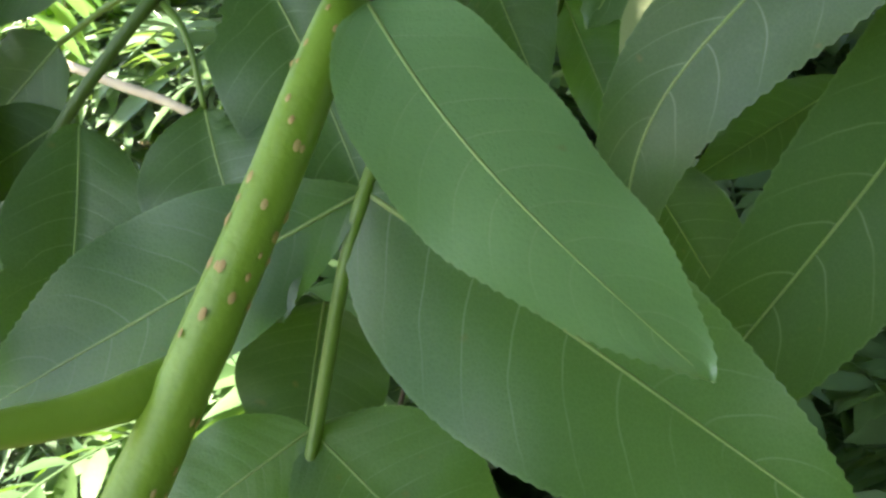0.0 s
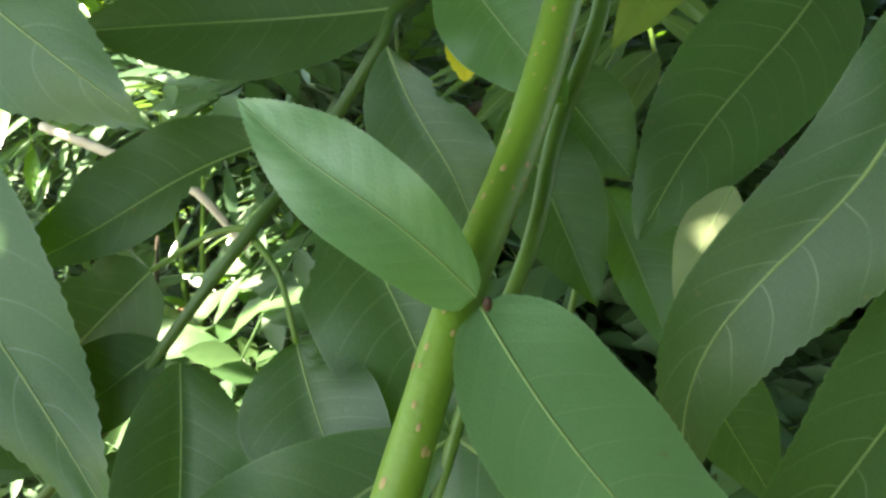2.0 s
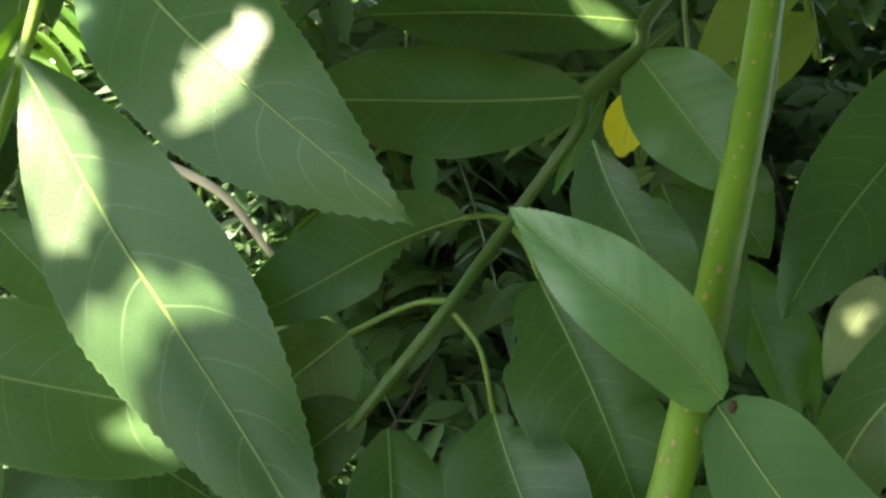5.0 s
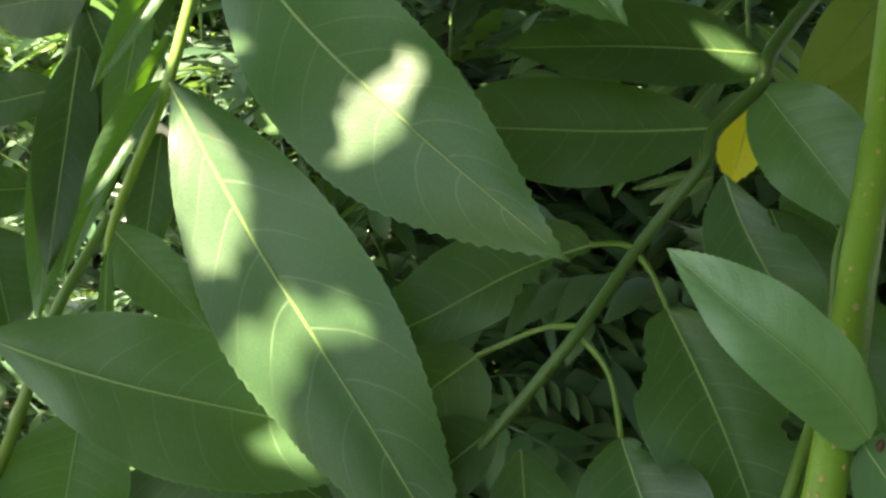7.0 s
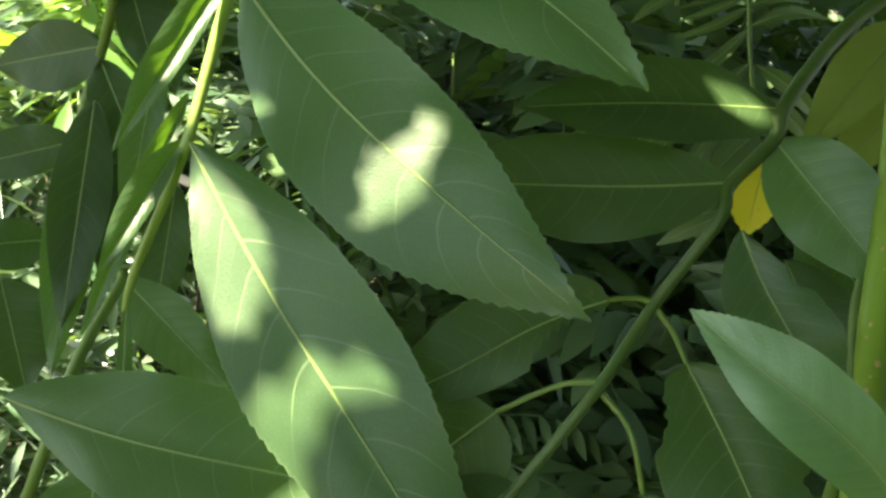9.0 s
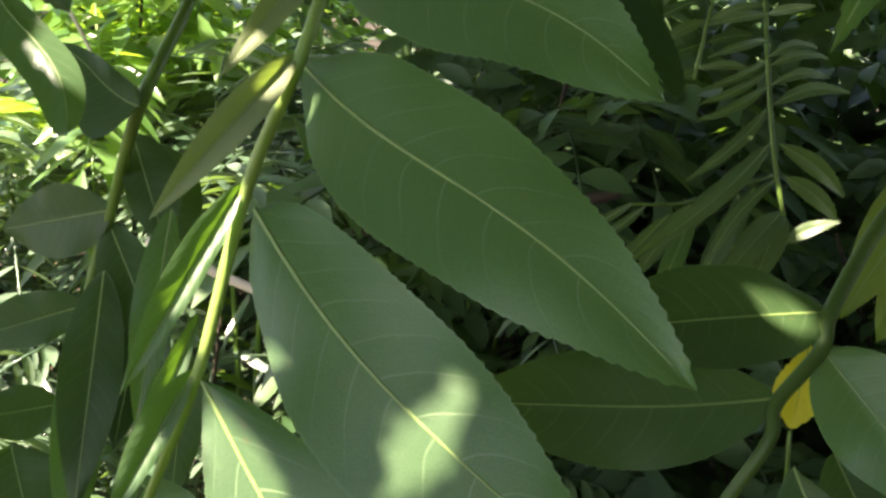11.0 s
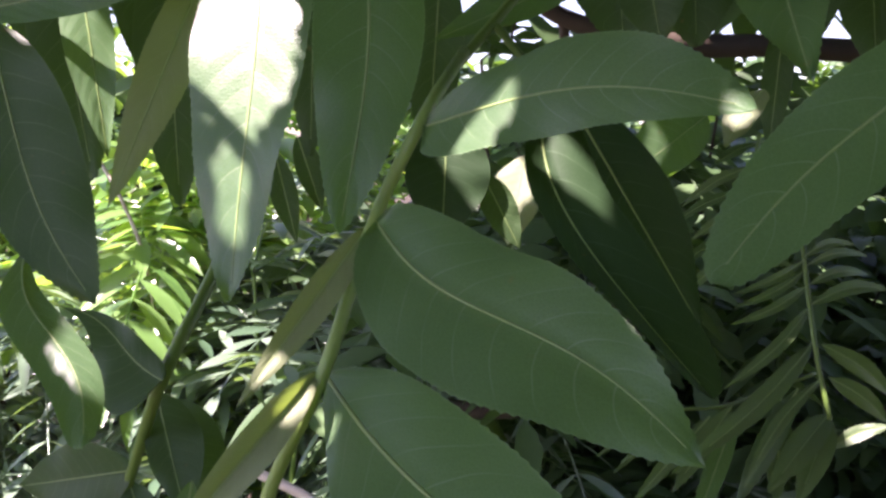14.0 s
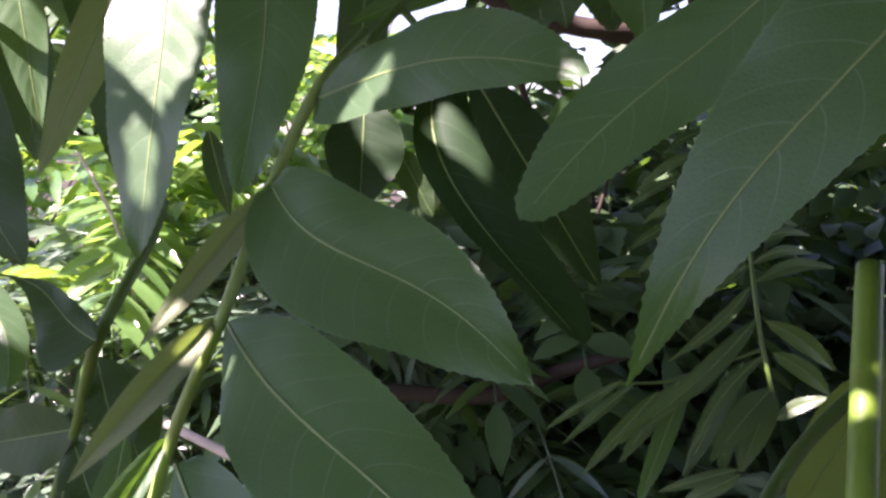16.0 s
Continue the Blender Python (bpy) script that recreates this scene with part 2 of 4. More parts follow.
    for i in range(n - 1):
        for k in range(sides):
            m = (k + 1) % sides
            faces.append((i * sides + k, i * sides + m, (i + 1) * sides + m, (i + 1) * sides + k))
    faces.append(tuple(range(sides))[::-1])
    faces.append(tuple((n - 1) * sides + k for k in range(sides)))
    return verts, faces


def tube(parent, name, points, radii, mat, label="", per=8, sides=12):
    verts, faces = tube_data(spline(points, radii, per), sides, len(points))
    return mesh_object(name, verts, faces, mat, parent, label)


def lenticels(parent, points, radius, count):
    """Small raised corky dots on the bark."""
    line = spline(points, [radius] * len(points), 12)
    rng = random.Random(5)
    for i in range(count):
        k = rng.randrange(1, len(line) - 1)
        q, way = line[k][0], (line[k + 1][0] - line[k - 1][0]).normalized()
        a = way.cross(Vector((0, -1, 0))).normalized()
        b = a.cross(way)
        w = rng.uniform(-1.4, 1.4)
        out = (b * math.cos(w) + a * math.sin(w)).normalized()
        if out.y > 0.3:
            out = -out
        side = way.cross(out)
        q = q + out * radius * 0.95
        s = rng.uniform(0.7, 1.5)
        verts = [q + out * 0.00022]
        for j in range(8):
            g = 2 * math.pi * j / 8
            verts.append(q + way * math.cos(g) * 0.00055 * s + side * math.sin(g) * 0.00032 * s)
        faces = [(0, 1 + j, 1 + (j + 1) % 8) for j in range(8)]
        mesh_object("lenticel", verts, faces, LENTICEL, parent)


def bud(parent, at):
    """A small reddish bud where the leaf pair meets the stem."""
    bm = bmesh.new()
    bmesh.ops.create_uvsphere(bm, u_segments=10, v_segments=8, radius=0.0007)
    for v in bm.verts:
        v.co = Vector((v.co.x * 0.9, v.co.y * 0.8, v.co.z * 1.4)) + Vector(at)
    verts, faces = [v.co.copy() for v in bm.verts], [[v.index for v in f.verts] for f in bm.faces]
    bm.free()
    mesh_object("bud", verts, faces, BUD, parent, "dark reddish bud")


LEAF_SEED = [0]


def leaflet(parent, base, tip, normal, left, right, bend=0.02, lat=0.0, fold=0.15, twist=0.0, peak=0.43, point=0.92, base_round=0.72, skew=0.0, material=None, teeth=42, name="leaflet", rib=1.0, label="", lat2=0.0, bites=()):
    """One toothed leaf blade from base to tip with a raised midrib. left and right are the half widths beside the midrib;
    lat and lat2 bow the midrib sideways, and bites are (place, side, depth, width) of gnawed notches in the edge."""
    LEAF_SEED[0] += 1
    rng = random.Random(LEAF_SEED[0])
    mat = material or LEAF
    base, tip = Vector(base), Vector(tip)
    axis = tip - base
    length = axis.length
    x = axis / length
    n = Vector(normal)
    n = (n - x * n.dot(x)).normalized()
    s = n.cross(x)
    rows, half = 2 * teeth, 5
    peaks = (peak - skew, peak + skew)
    powers = [math.log(0.5) / math.log(q) for q in peaks]
    ph = [rng.uniform(0, 6.28) for _ in range(6)]
    verts, uvs, centre = [], [], []
    tooth = 0.0023 * min(1.0, length / 0.06)
    jag = [rng.uniform(0.35, 1.3) for _ in range(2 * rows + 2)]
    for i in range(rows + 1):
        u = i / rows
        uu = min(max(u, 0.0), 1.0)
        wide = []
        for q, power in zip(peaks, powers):
            bell = max(0.0, math.sin(math.pi * uu ** power))
            wide.append(max(bell ** (base_round if uu < q else point), 0.012))
        t = twist * u
        ss = s * math.cos(t) + n * math.sin(t)
        nn = n * math.cos(t) - s * math.sin(t)
        arc = math.sin(math.pi * u)
        c = base + x * (length * u) + s * (length * (lat * arc + lat2 * math.sin(2 * math.pi * u))) + n * (bend * length * arc)
        centre.append((c, nn))
        for j in range(-half, half + 1):
            v = j / half
            reach = left * wide[1] if v > 0 else right * wide[0]
            off = abs(v)
            shift = 0.0
            for place, edge, deep, span in bites:
                if v * edge > 0 and abs(u - place) < span:
                    ragged = 0.85 + 0.15 * math.sin(130 * u + ph[2])
                    reach *= 1 - deep * ragged * math.cos(0.5 * math.pi * (u - place) / span) ** 0.6
            if abs(j) == half and 0.03 < u < 0.985:
                if i % 2:
                    reach += tooth * length * jag[i + (rows if v > 0 else 0)]
                    shift = 0.55 * length / rows
                else:
                    reach -= tooth * length * 0.25
            lift = math.tan(fold) * off * reach * (1 - 0.45 * off)
            wave = 0.035 * off * off * (left + right) * (math.sin(9 * u + ph[1 + (v > 0)]) + 0.6 * math.sin(21 * u + ph[3 + (v > 0)]))
            wave += 0.004 * length * math.sin(5 * u + 2.5 * v + ph[5])
            verts.append(c + ss * (math.copysign(1, v) * off * reach) + nn * (lift + wave) + x * shift)
            uvs.append((u, 0.5 + 0.5 * v))
    cols = 2 * half + 1
    faces = [(i * cols + j, i * cols + j + 1, (i + 1) * cols + j + 1, (i + 1) * cols + j) for i in range(rows) for j in range(cols - 1)]
    blade = mesh_object(name, verts, faces, mat, parent, label, uvs)
    # the midrib: a low ridge on both sides of the blade
    rv, rf = [], []
    step = 2
    picks = list(range(0, rows - 3, step))
    for i in picks:
        u = i / rows
        c, nn = centre[i]
        c = verts[i * cols + half]
        r = rib * (0.00021 * (1 - u) ** 0.8 + 0.00006) * min(1.2, max(0.6, length / 0.07))
        side = nn.cross(x)
        for a, h in ((-1.25, 0.0), (-0.6, 0.62), (0.6, 0.62), (1.25, 0.0), (0.6, -0.8), (-0.6, -0.8)):
            rv.append(c + side * (a * r) + nn * (h * r + 0.00004))
    for k in range(len(picks) - 1):
        for j in range(6):
            m = (j + 1) % 6
            rf.append((k * 6 + j, k * 6 + m, (k + 1) * 6 + m, (k + 1) * 6 + j))
    mesh_object("midrib", rv, rf, MIDRIB, blade)
    return blade


def simple_blade(base, way, normal, length, width, droop=0.15):
    """Vertices and faces of a small folded lance-shaped leaf."""
    way = way.normalized()
    side = normal.cross(way).normalized()
    normal = way.cross(side)
    v, f = [], []
    prof = (0.05, 0.72, 1.0, 0.72, 0.06)
    for k, w in enumerate(prof):
        u = k / 4
        c = base + way * (length * u) - Vector((0, 0, droop * length * u * u))
        v += [c + side * (width * w) + normal * (0.25 * width * w), c, c - side * (width * w) + normal * (0.25 * width * w)]
    for k in range(4):
        a = 3 * k
        f += [(a, a + 1, a + 4, a + 3), (a + 1, a + 2, a + 5, a + 4)]
    return v, f


class Heap:
    """Collects many small leaves into one mesh."""

    def __init__(self):
        self.v, self.f = [], []

    def add(self, v, f):
        k = len(self.v)
        self.v += v
        self.f += [tuple(i + k for i in q) for q in f]

    def frond(self, rng, base, way, length, pairs, leaf, width, spread=1.05, sag=0.5):
        """A feathery compound leaf: a thin rachis with pairs of narrow leaflets."""
        way = way.normalized()
        side = way.cross(Vector((0, 0, 1)))
        side = side.normalized() if side.length > 0.05 else Vector((1, 0, 0))
        up = side.cross(way)
        pts = []
        for k in range(pairs + 2):
            u = k / (pairs + 1)
            pts.append(base + way * (length * u) - Vector((0, 0, sag * length * u * u)))
        for k in range(1, pairs + 1):
            d = (pts[k + 1] - pts[k]).normalized()
            size = leaf * (0.7 + 0.3 * math.sin(math.pi * k / (pairs + 1))) * rng.uniform(0.85, 1.1)
            for sg in (-1, 1):
                w = (d * math.cos(spread) + side * sg * math.sin(spread) + up * rng.uniform(-0.15, 0.2)).normalized()
                nrm = (up + Vector((rng.uniform(-0.7, 0.5), rng.uniform(-0.9, 0.4), 0))).normalized()
                self.add(*simple_blade(pts[k], w, nrm, size, width * rng.uniform(0.85, 1.15), rng.uniform(0.05, 0.4)))
        self.add(*simple_blade(pts[-1], pts[-1] - pts[-2], up, leaf, width))
        self.add(*tube_data([(q, 0.0012) for q in pts], 4))

    def build(self, name, mat, parent=None, label=""):
        return mesh_object(name, self.v, self.f, mat, parent, label)


# ---- ground
rng = random.Random(11)
gv, gf = [], []
N = 60
for i in range(N + 1):
    for j in range(N + 1):
        a, b = (2 * i / N - 1), (2 * j / N - 1)
        px_, py_ = math.copysign(abs(a) ** 3, a) * 400, math.copysign(abs(b) ** 3, b) * 400
        near = 1 / (1 + (px_ * px_ + py_ * py_) / 30)
        gv.append((px_, py_, 0.06 * near * noise.noise((px_ * 1.3, py_ * 1.3, 0))))
for i in range(N):
    for j in range(N):
        gf.append((i * (N + 1) + j, (i + 1) * (N + 1) + j, (i + 1) * (N + 1) + j + 1, i * (N + 1) + j + 1))
tagged(mesh_object("ground", gv, gf, LITTER), "dark soil under brown leaf litter", "ground", kind="structure")
heap = Heap()
for i in range(2600):
    p = Vector((rng.uniform(-2.5, 3), rng.uniform(0.6, 6), 0.05 + rng.uniform(0, 0.03)))
    w = Vector((rng.uniform(-1, 1), rng.uniform(-1, 1), rng.uniform(-0.2, 0.3)))
    nr = Vector((rng.uniform(-0.6, 0.6), rng.uniform(-0.6, 0.6), 1)).normalized()
    heap.add(*simple_blade(p, w, nr, rng.uniform(0.04, 0.08), rng.uniform(0.010, 0.02), 0.1))
tagged(heap.build("fallen_leaves", FALLEN), "dry brown fallen leaves on the soil", "leaves", kind="stuff")

# ---- the shrub close to the camera
# main stem with its first pair of small leaves
stem = thing("shrub_stem", (-0.0203, 0.0940, 0.9705), "upright green woody stem with pale lenticels", "plant stem", "stems of the shrub")
tube(stem, 'stem', [(-0.0361, 0.0722, 0.9375), (-0.0319, 0.0836, 0.9451), (-0.0204, 0.0972, 0.9705), (-0.0113, 0.1143, 0.9923), (-0.0002, 0.1395, 1.0102), (0.0075, 0.1572, 1.0291), (0.0177, 0.1838, 1.0575), (0.0298, 0.2140, 1.0897)], [0.0031, 0.0031, 0.0029, 0.0029, 0.0031, 0.0031, 0.0030, 0.0030], STEM, label='smooth green bark')
tube(stem, 'leaf_stalk', [(-0.0278, 0.0939, 0.9557), (-0.0316, 0.0891, 0.9553), (-0.0371, 0.0843, 0.9552), (-0.0430, 0.0802, 0.9557), (-0.0497, 0.0752, 0.9565)], [0.0024, 0.0026, 0.0021, 0.0020, 0.0020], STEM, label='thick green leaf stalk')
lenticels(stem, [(-0.0319, 0.0836, 0.9451), (-0.0204, 0.0972, 0.9705), (-0.0113, 0.1143, 0.9923), (-0.0002, 0.1395, 1.0102), (0.0075, 0.1572, 1.0291), (0.0177, 0.1838, 1.0575)], 0.0031, 70)
leaflet(stem, (-0.0092, 0.1088, 0.9954), (-0.0388, 0.1192, 1.0177), (-0.0318, -0.9213, 0.3876), 0.0065, 0.0065, bend=0.152, lat=0.005, fold=0.282, peak=0.510, point=0.960, base_round=0.340, skew=-0.067, lat2=-0.012, material=LEAF_YOUNG)
leaflet(stem, (-0.0085, 0.1115, 0.9933), (0.0272, 0.0867, 0.9576), (0.1683, -0.7228, 0.6703), 0.0126, 0.0106, bend=0.060, lat=-0.085, fold=-0.018, peak=0.376, point=0.680, base_round=0.573, skew=0.043, lat2=-0.003, material=LEAF_YOUNG)
bud(stem, (-0.0079, 0.1082, 0.9946))
# second thinner stem behind the first
thin_stem = thing("shrub_stem", (-0.0107, 0.1261, 0.9673), "thin green stem behind the thick one", "plant stem", "stems of the shrub")
tube(thin_stem, 'stem', [(-0.0201, 0.1086, 0.9200), (-0.0176, 0.1178, 0.9354), (-0.0107, 0.1261, 0.9673), (0.0018, 0.1454, 0.9901), (0.0082, 0.1627, 1.0067), (0.0162, 0.1727, 1.0243), (0.0191, 0.1815, 1.0388)], [0.0010, 0.0010, 0.0011, 0.0014, 0.0016, 0.0016, 0.0016], RACHIS)
leaflet(thin_stem, (-0.0107, 0.1261, 0.9673), (0.0573, 0.0999, 0.9256), (-0.0281, -0.8667, 0.4980), 0.0153, 0.0196, bend=0.02, peak=0.36)
leaflet(thin_stem, (-0.0107, 0.1261, 0.9673), (-0.0622, 0.1110, 0.9404), (0.0481, -0.9081, 0.4160), 0.0107, 0.0123, bend=0.02, peak=0.5)
leaflet(thin_stem, (-0.0185, 0.1187, 0.9349), (0.0086, 0.1031, 0.9127), (0.1317, -0.7282, 0.6726), 0.0148, 0.0132, bend=0.03)
leaflet(thin_stem, (-0.0185, 0.1187, 0.9349), (-0.0415, 0.1069, 0.9212), (0.0192, -0.7727, 0.6345), 0.0071, 0.0087)
leaflet(thin_stem, (-0.0612, 0.1402, 0.9580), (-0.0743, 0.1229, 0.9252), (0.2293, -0.8962, 0.3799), 0.0102, 0.0107, material=LEAF_FULL_SHADE)
leaflet(thin_stem, (-0.0194, 0.1449, 0.9439), (-0.0229, 0.1313, 0.9189), (0.0618, -0.8813, 0.4685), 0.0123, 0.0123, material=LEAF_FULL_SHADE)
# leaves of the neighbouring shoot
shoot = thing("leafy_shoot", (0.0792, 0.1694, 1.0247), "leafy green shoot with long toothed leaves", "shoot")
tube(shoot, 'stem', [(0.1114, 0.1529, 0.9537), (0.1025, 0.1609, 0.9979), (0.0869, 0.1769, 1.0333), (0.0697, 0.2040, 1.0531)], [0.0020, 0.0020, 0.0020, 0.0020], RACHIS)
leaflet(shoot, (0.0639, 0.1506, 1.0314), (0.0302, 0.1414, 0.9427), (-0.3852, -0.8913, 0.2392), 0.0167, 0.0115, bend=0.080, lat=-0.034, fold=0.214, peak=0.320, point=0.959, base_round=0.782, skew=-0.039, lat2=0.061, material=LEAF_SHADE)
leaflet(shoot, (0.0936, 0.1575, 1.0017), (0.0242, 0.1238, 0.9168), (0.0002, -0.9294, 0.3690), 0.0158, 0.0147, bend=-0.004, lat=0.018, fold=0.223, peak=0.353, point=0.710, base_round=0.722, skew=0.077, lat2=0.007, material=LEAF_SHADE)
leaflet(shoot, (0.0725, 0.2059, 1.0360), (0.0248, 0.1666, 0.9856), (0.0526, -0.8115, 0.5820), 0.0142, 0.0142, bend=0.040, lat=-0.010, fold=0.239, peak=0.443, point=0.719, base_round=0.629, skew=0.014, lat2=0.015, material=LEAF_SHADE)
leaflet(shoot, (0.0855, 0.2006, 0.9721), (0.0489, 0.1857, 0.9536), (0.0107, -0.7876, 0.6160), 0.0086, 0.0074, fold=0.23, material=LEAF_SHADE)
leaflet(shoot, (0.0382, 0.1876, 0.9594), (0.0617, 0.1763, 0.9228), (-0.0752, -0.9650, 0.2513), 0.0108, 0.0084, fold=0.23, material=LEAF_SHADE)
side_shoot = thing("leafy_shoot", (0.0181, 0.1911, 0.9697), "small side shoot with narrow dark leaves", "shoot")
tube(side_shoot, 'stem', [(0.0162, 0.1882, 0.9594), (0.0199, 0.1924, 0.9742), (0.0236, 0.1967, 0.9891), (0.0255, 0.2000, 1.0005)], [0.0008, 0.0008, 0.0008, 0.0008], RACHIS)
leaflet(side_shoot, (0.0245, 0.1965, 0.9885), (0.0371, 0.1764, 0.9566), (-0.2002, -0.8622, 0.4652), 0.0099, 0.0058, fold=0.25)
leaflet(side_shoot, (0.0029, 0.1868, 1.0068), (0.0178, 0.1660, 0.9726), (-0.1454, -0.8711, 0.4690), 0.0102, 0.0096, material=LEAF_SHADE, fold=0.25)
leaflet(side_shoot, (0.0094, 0.1940, 1.0142), (0.0270, 0.1822, 0.9930), (-0.2010, -0.9159, 0.3474), 0.0098, 0.0098, material=LEAF_SHADE, fold=0.25)
leaflet(side_shoot, (0.0304, 0.1974, 0.9838), (0.0448, 0.1834, 0.9532), (-0.2581, -0.9181, 0.3008), 0.0083, 0.0083, fold=0.25)
leaflet(side_shoot, (0.0392, 0.1605, 0.9971), (0.0283, 0.1529, 0.9788), (-0.4078, -0.7339, 0.5433), 0.0053, 0.0048, material=LEAF_PALE, fold=0.25)
# pale leaves behind the stem
olive = thing("leafy_shoot", (0.0548, 0.2532, 1.0499), "shoot with two pale olive leaves in soft light", "shoot")
tube(olive, 'stem', [(0.0543, 0.2590, 1.0671), (0.0548, 0.2532, 1.0499), (0.0638, 0.2563, 1.0289)], [0.0012, 0.0012, 0.0012], RACHIS)
leaflet(olive, (0.0544, 0.2530, 1.0583), (0.0184, 0.2251, 1.0224), (-0.3, -0.8, 0.5), 0.0079, 0.0087, bend=0.04, material=LEAF_OLIVE)
leaflet(olive, (0.0588, 0.2553, 1.0410), (0.0317, 0.2321, 1.0140), (-0.3, -0.8, 0.5), 0.0075, 0.0083, bend=0.04, material=LEAF_OLIVE)
# compound leaf growing from the main stem
frond_x = thing("compound_leaf", (-0.0104, 0.1705, 1.0347), "compound leaf with stalked toothed leaflets in shade", "leaf", "compound leaves of the shrub")
tube(frond_x, 'rachis', [(0.0249, 0.2038, 1.0649), (0.0080, 0.1915, 1.0545), (-0.0076, 0.1748, 1.0411), (-0.0104, 0.1705, 1.0347), (-0.0194, 0.1651, 1.0265), (-0.0220, 0.1602, 1.0213), (-0.0324, 0.1573, 1.0054), (-0.0425, 0.1483, 0.9931), (-0.0530, 0.1433, 0.9798), (-0.0660, 0.1412, 0.9622), (-0.0806, 0.1418, 0.9459)], [0.0016, 0.0016, 0.0015, 0.0014, 0.0013, 0.0012, 0.0011, 0.0011, 0.0010, 0.0010, 0.0009], RACHIS_SHADE)
leaflet(frond_x, (-0.0078, 0.1757, 1.0401), (-0.0612, 0.1613, 1.0387), (0.1616, -0.6643, 0.7298), 0.0102, 0.0099, bend=0.02, material=LEAF_FULL_SHADE, fold=0.28)
leaflet(frond_x, (-0.0190, 0.1669, 1.0266), (-0.0764, 0.1719, 1.0218), (-0.1159, -0.8879, 0.4452), 0.0109, 0.0100, bend=0.031, lat=0.018, fold=0.284, peak=0.460, point=0.938, base_round=0.684, skew=-0.016, lat2=0.005, material=LEAF_FULL_SHADE)
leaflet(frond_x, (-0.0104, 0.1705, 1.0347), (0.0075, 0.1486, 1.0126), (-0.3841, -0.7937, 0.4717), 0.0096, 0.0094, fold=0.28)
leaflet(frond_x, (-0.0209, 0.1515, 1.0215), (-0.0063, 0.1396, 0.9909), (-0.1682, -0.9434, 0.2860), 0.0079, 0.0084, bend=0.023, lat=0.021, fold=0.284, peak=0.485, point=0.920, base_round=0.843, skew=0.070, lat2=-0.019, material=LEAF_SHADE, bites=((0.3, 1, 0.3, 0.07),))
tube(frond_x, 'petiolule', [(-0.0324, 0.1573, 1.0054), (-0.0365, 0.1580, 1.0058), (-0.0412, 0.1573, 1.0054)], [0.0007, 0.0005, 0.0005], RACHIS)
leaflet(frond_x, (-0.0409, 0.1574, 1.0054), (-0.0821, 0.1515, 0.9850), (-0.1273, -0.8544, 0.5039), 0.0067, 0.0100, bend=0.014, lat=-0.007, fold=0.279, peak=0.463, point=0.823, base_round=0.340, skew=-0.041, lat2=-0.015, material=LEAF_FULL_SHADE, bites=((0.14, 1, 0.9, 0.26),))
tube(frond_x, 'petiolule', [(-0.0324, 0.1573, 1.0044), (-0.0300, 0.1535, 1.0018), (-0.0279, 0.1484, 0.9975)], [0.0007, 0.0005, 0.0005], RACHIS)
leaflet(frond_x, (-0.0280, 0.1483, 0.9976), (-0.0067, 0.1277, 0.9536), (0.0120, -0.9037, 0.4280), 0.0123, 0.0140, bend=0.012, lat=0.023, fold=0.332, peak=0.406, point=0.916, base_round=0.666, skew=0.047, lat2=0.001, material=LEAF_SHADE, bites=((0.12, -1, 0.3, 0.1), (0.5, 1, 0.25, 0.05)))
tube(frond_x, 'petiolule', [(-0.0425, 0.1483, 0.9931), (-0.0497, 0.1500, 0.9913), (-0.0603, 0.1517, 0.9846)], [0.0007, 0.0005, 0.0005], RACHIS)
leaflet(frond_x, (-0.0603, 0.1517, 0.9846), (-0.0897, 0.1567, 0.9469), (0.0943, -0.7533, 0.6509), 0.0125, 0.0120, bend=0.028, lat=-0.050, fold=0.287, peak=0.384, point=0.814, base_round=0.515, skew=-0.027, lat2=0.010, material=LEAF_FULL_SHADE, bites=((0.2, -1, 0.25, 0.1), (0.72, 1, 0.3, 0.12)))
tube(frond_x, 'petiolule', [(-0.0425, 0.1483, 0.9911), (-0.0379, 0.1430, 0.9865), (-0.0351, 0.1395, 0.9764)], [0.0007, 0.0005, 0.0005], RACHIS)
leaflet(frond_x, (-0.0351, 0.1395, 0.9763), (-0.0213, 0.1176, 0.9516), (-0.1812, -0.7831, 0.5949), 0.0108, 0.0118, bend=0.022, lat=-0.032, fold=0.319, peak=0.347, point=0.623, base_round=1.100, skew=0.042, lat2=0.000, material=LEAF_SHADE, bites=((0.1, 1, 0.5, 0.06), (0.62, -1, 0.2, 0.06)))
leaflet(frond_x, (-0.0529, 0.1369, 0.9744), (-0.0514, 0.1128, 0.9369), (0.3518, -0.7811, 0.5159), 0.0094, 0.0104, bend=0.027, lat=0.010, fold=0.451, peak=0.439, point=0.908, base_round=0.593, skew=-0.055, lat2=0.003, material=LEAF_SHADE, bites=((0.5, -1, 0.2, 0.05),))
leaflet(frond_x, (-0.0568, 0.1439, 0.9743), (-0.0774, 0.1331, 0.9606), (0.0440, -0.8170, 0.5749), 0.0061, 0.0082, material=LEAF_FULL_SHADE, fold=0.28)
leaflet(frond_x, (-0.0031, 0.1917, 1.0291), (-0.0067, 0.1862, 1.0119), (-0.3277, -0.8782, 0.3485), 0.0046, 0.0050, peak=0.6, base_round=0.9, teeth=12, rib=0.5, material=YELLOW, fold=0.28)
# long compound leaf that the walk follows upwards
frond_r = thing("compound_leaf", (-0.0885, 0.1967, 1.1247), "drooping compound leaf with large toothed leaflets and sunlit rachis", "leaf", "compound leaves of the shrub")
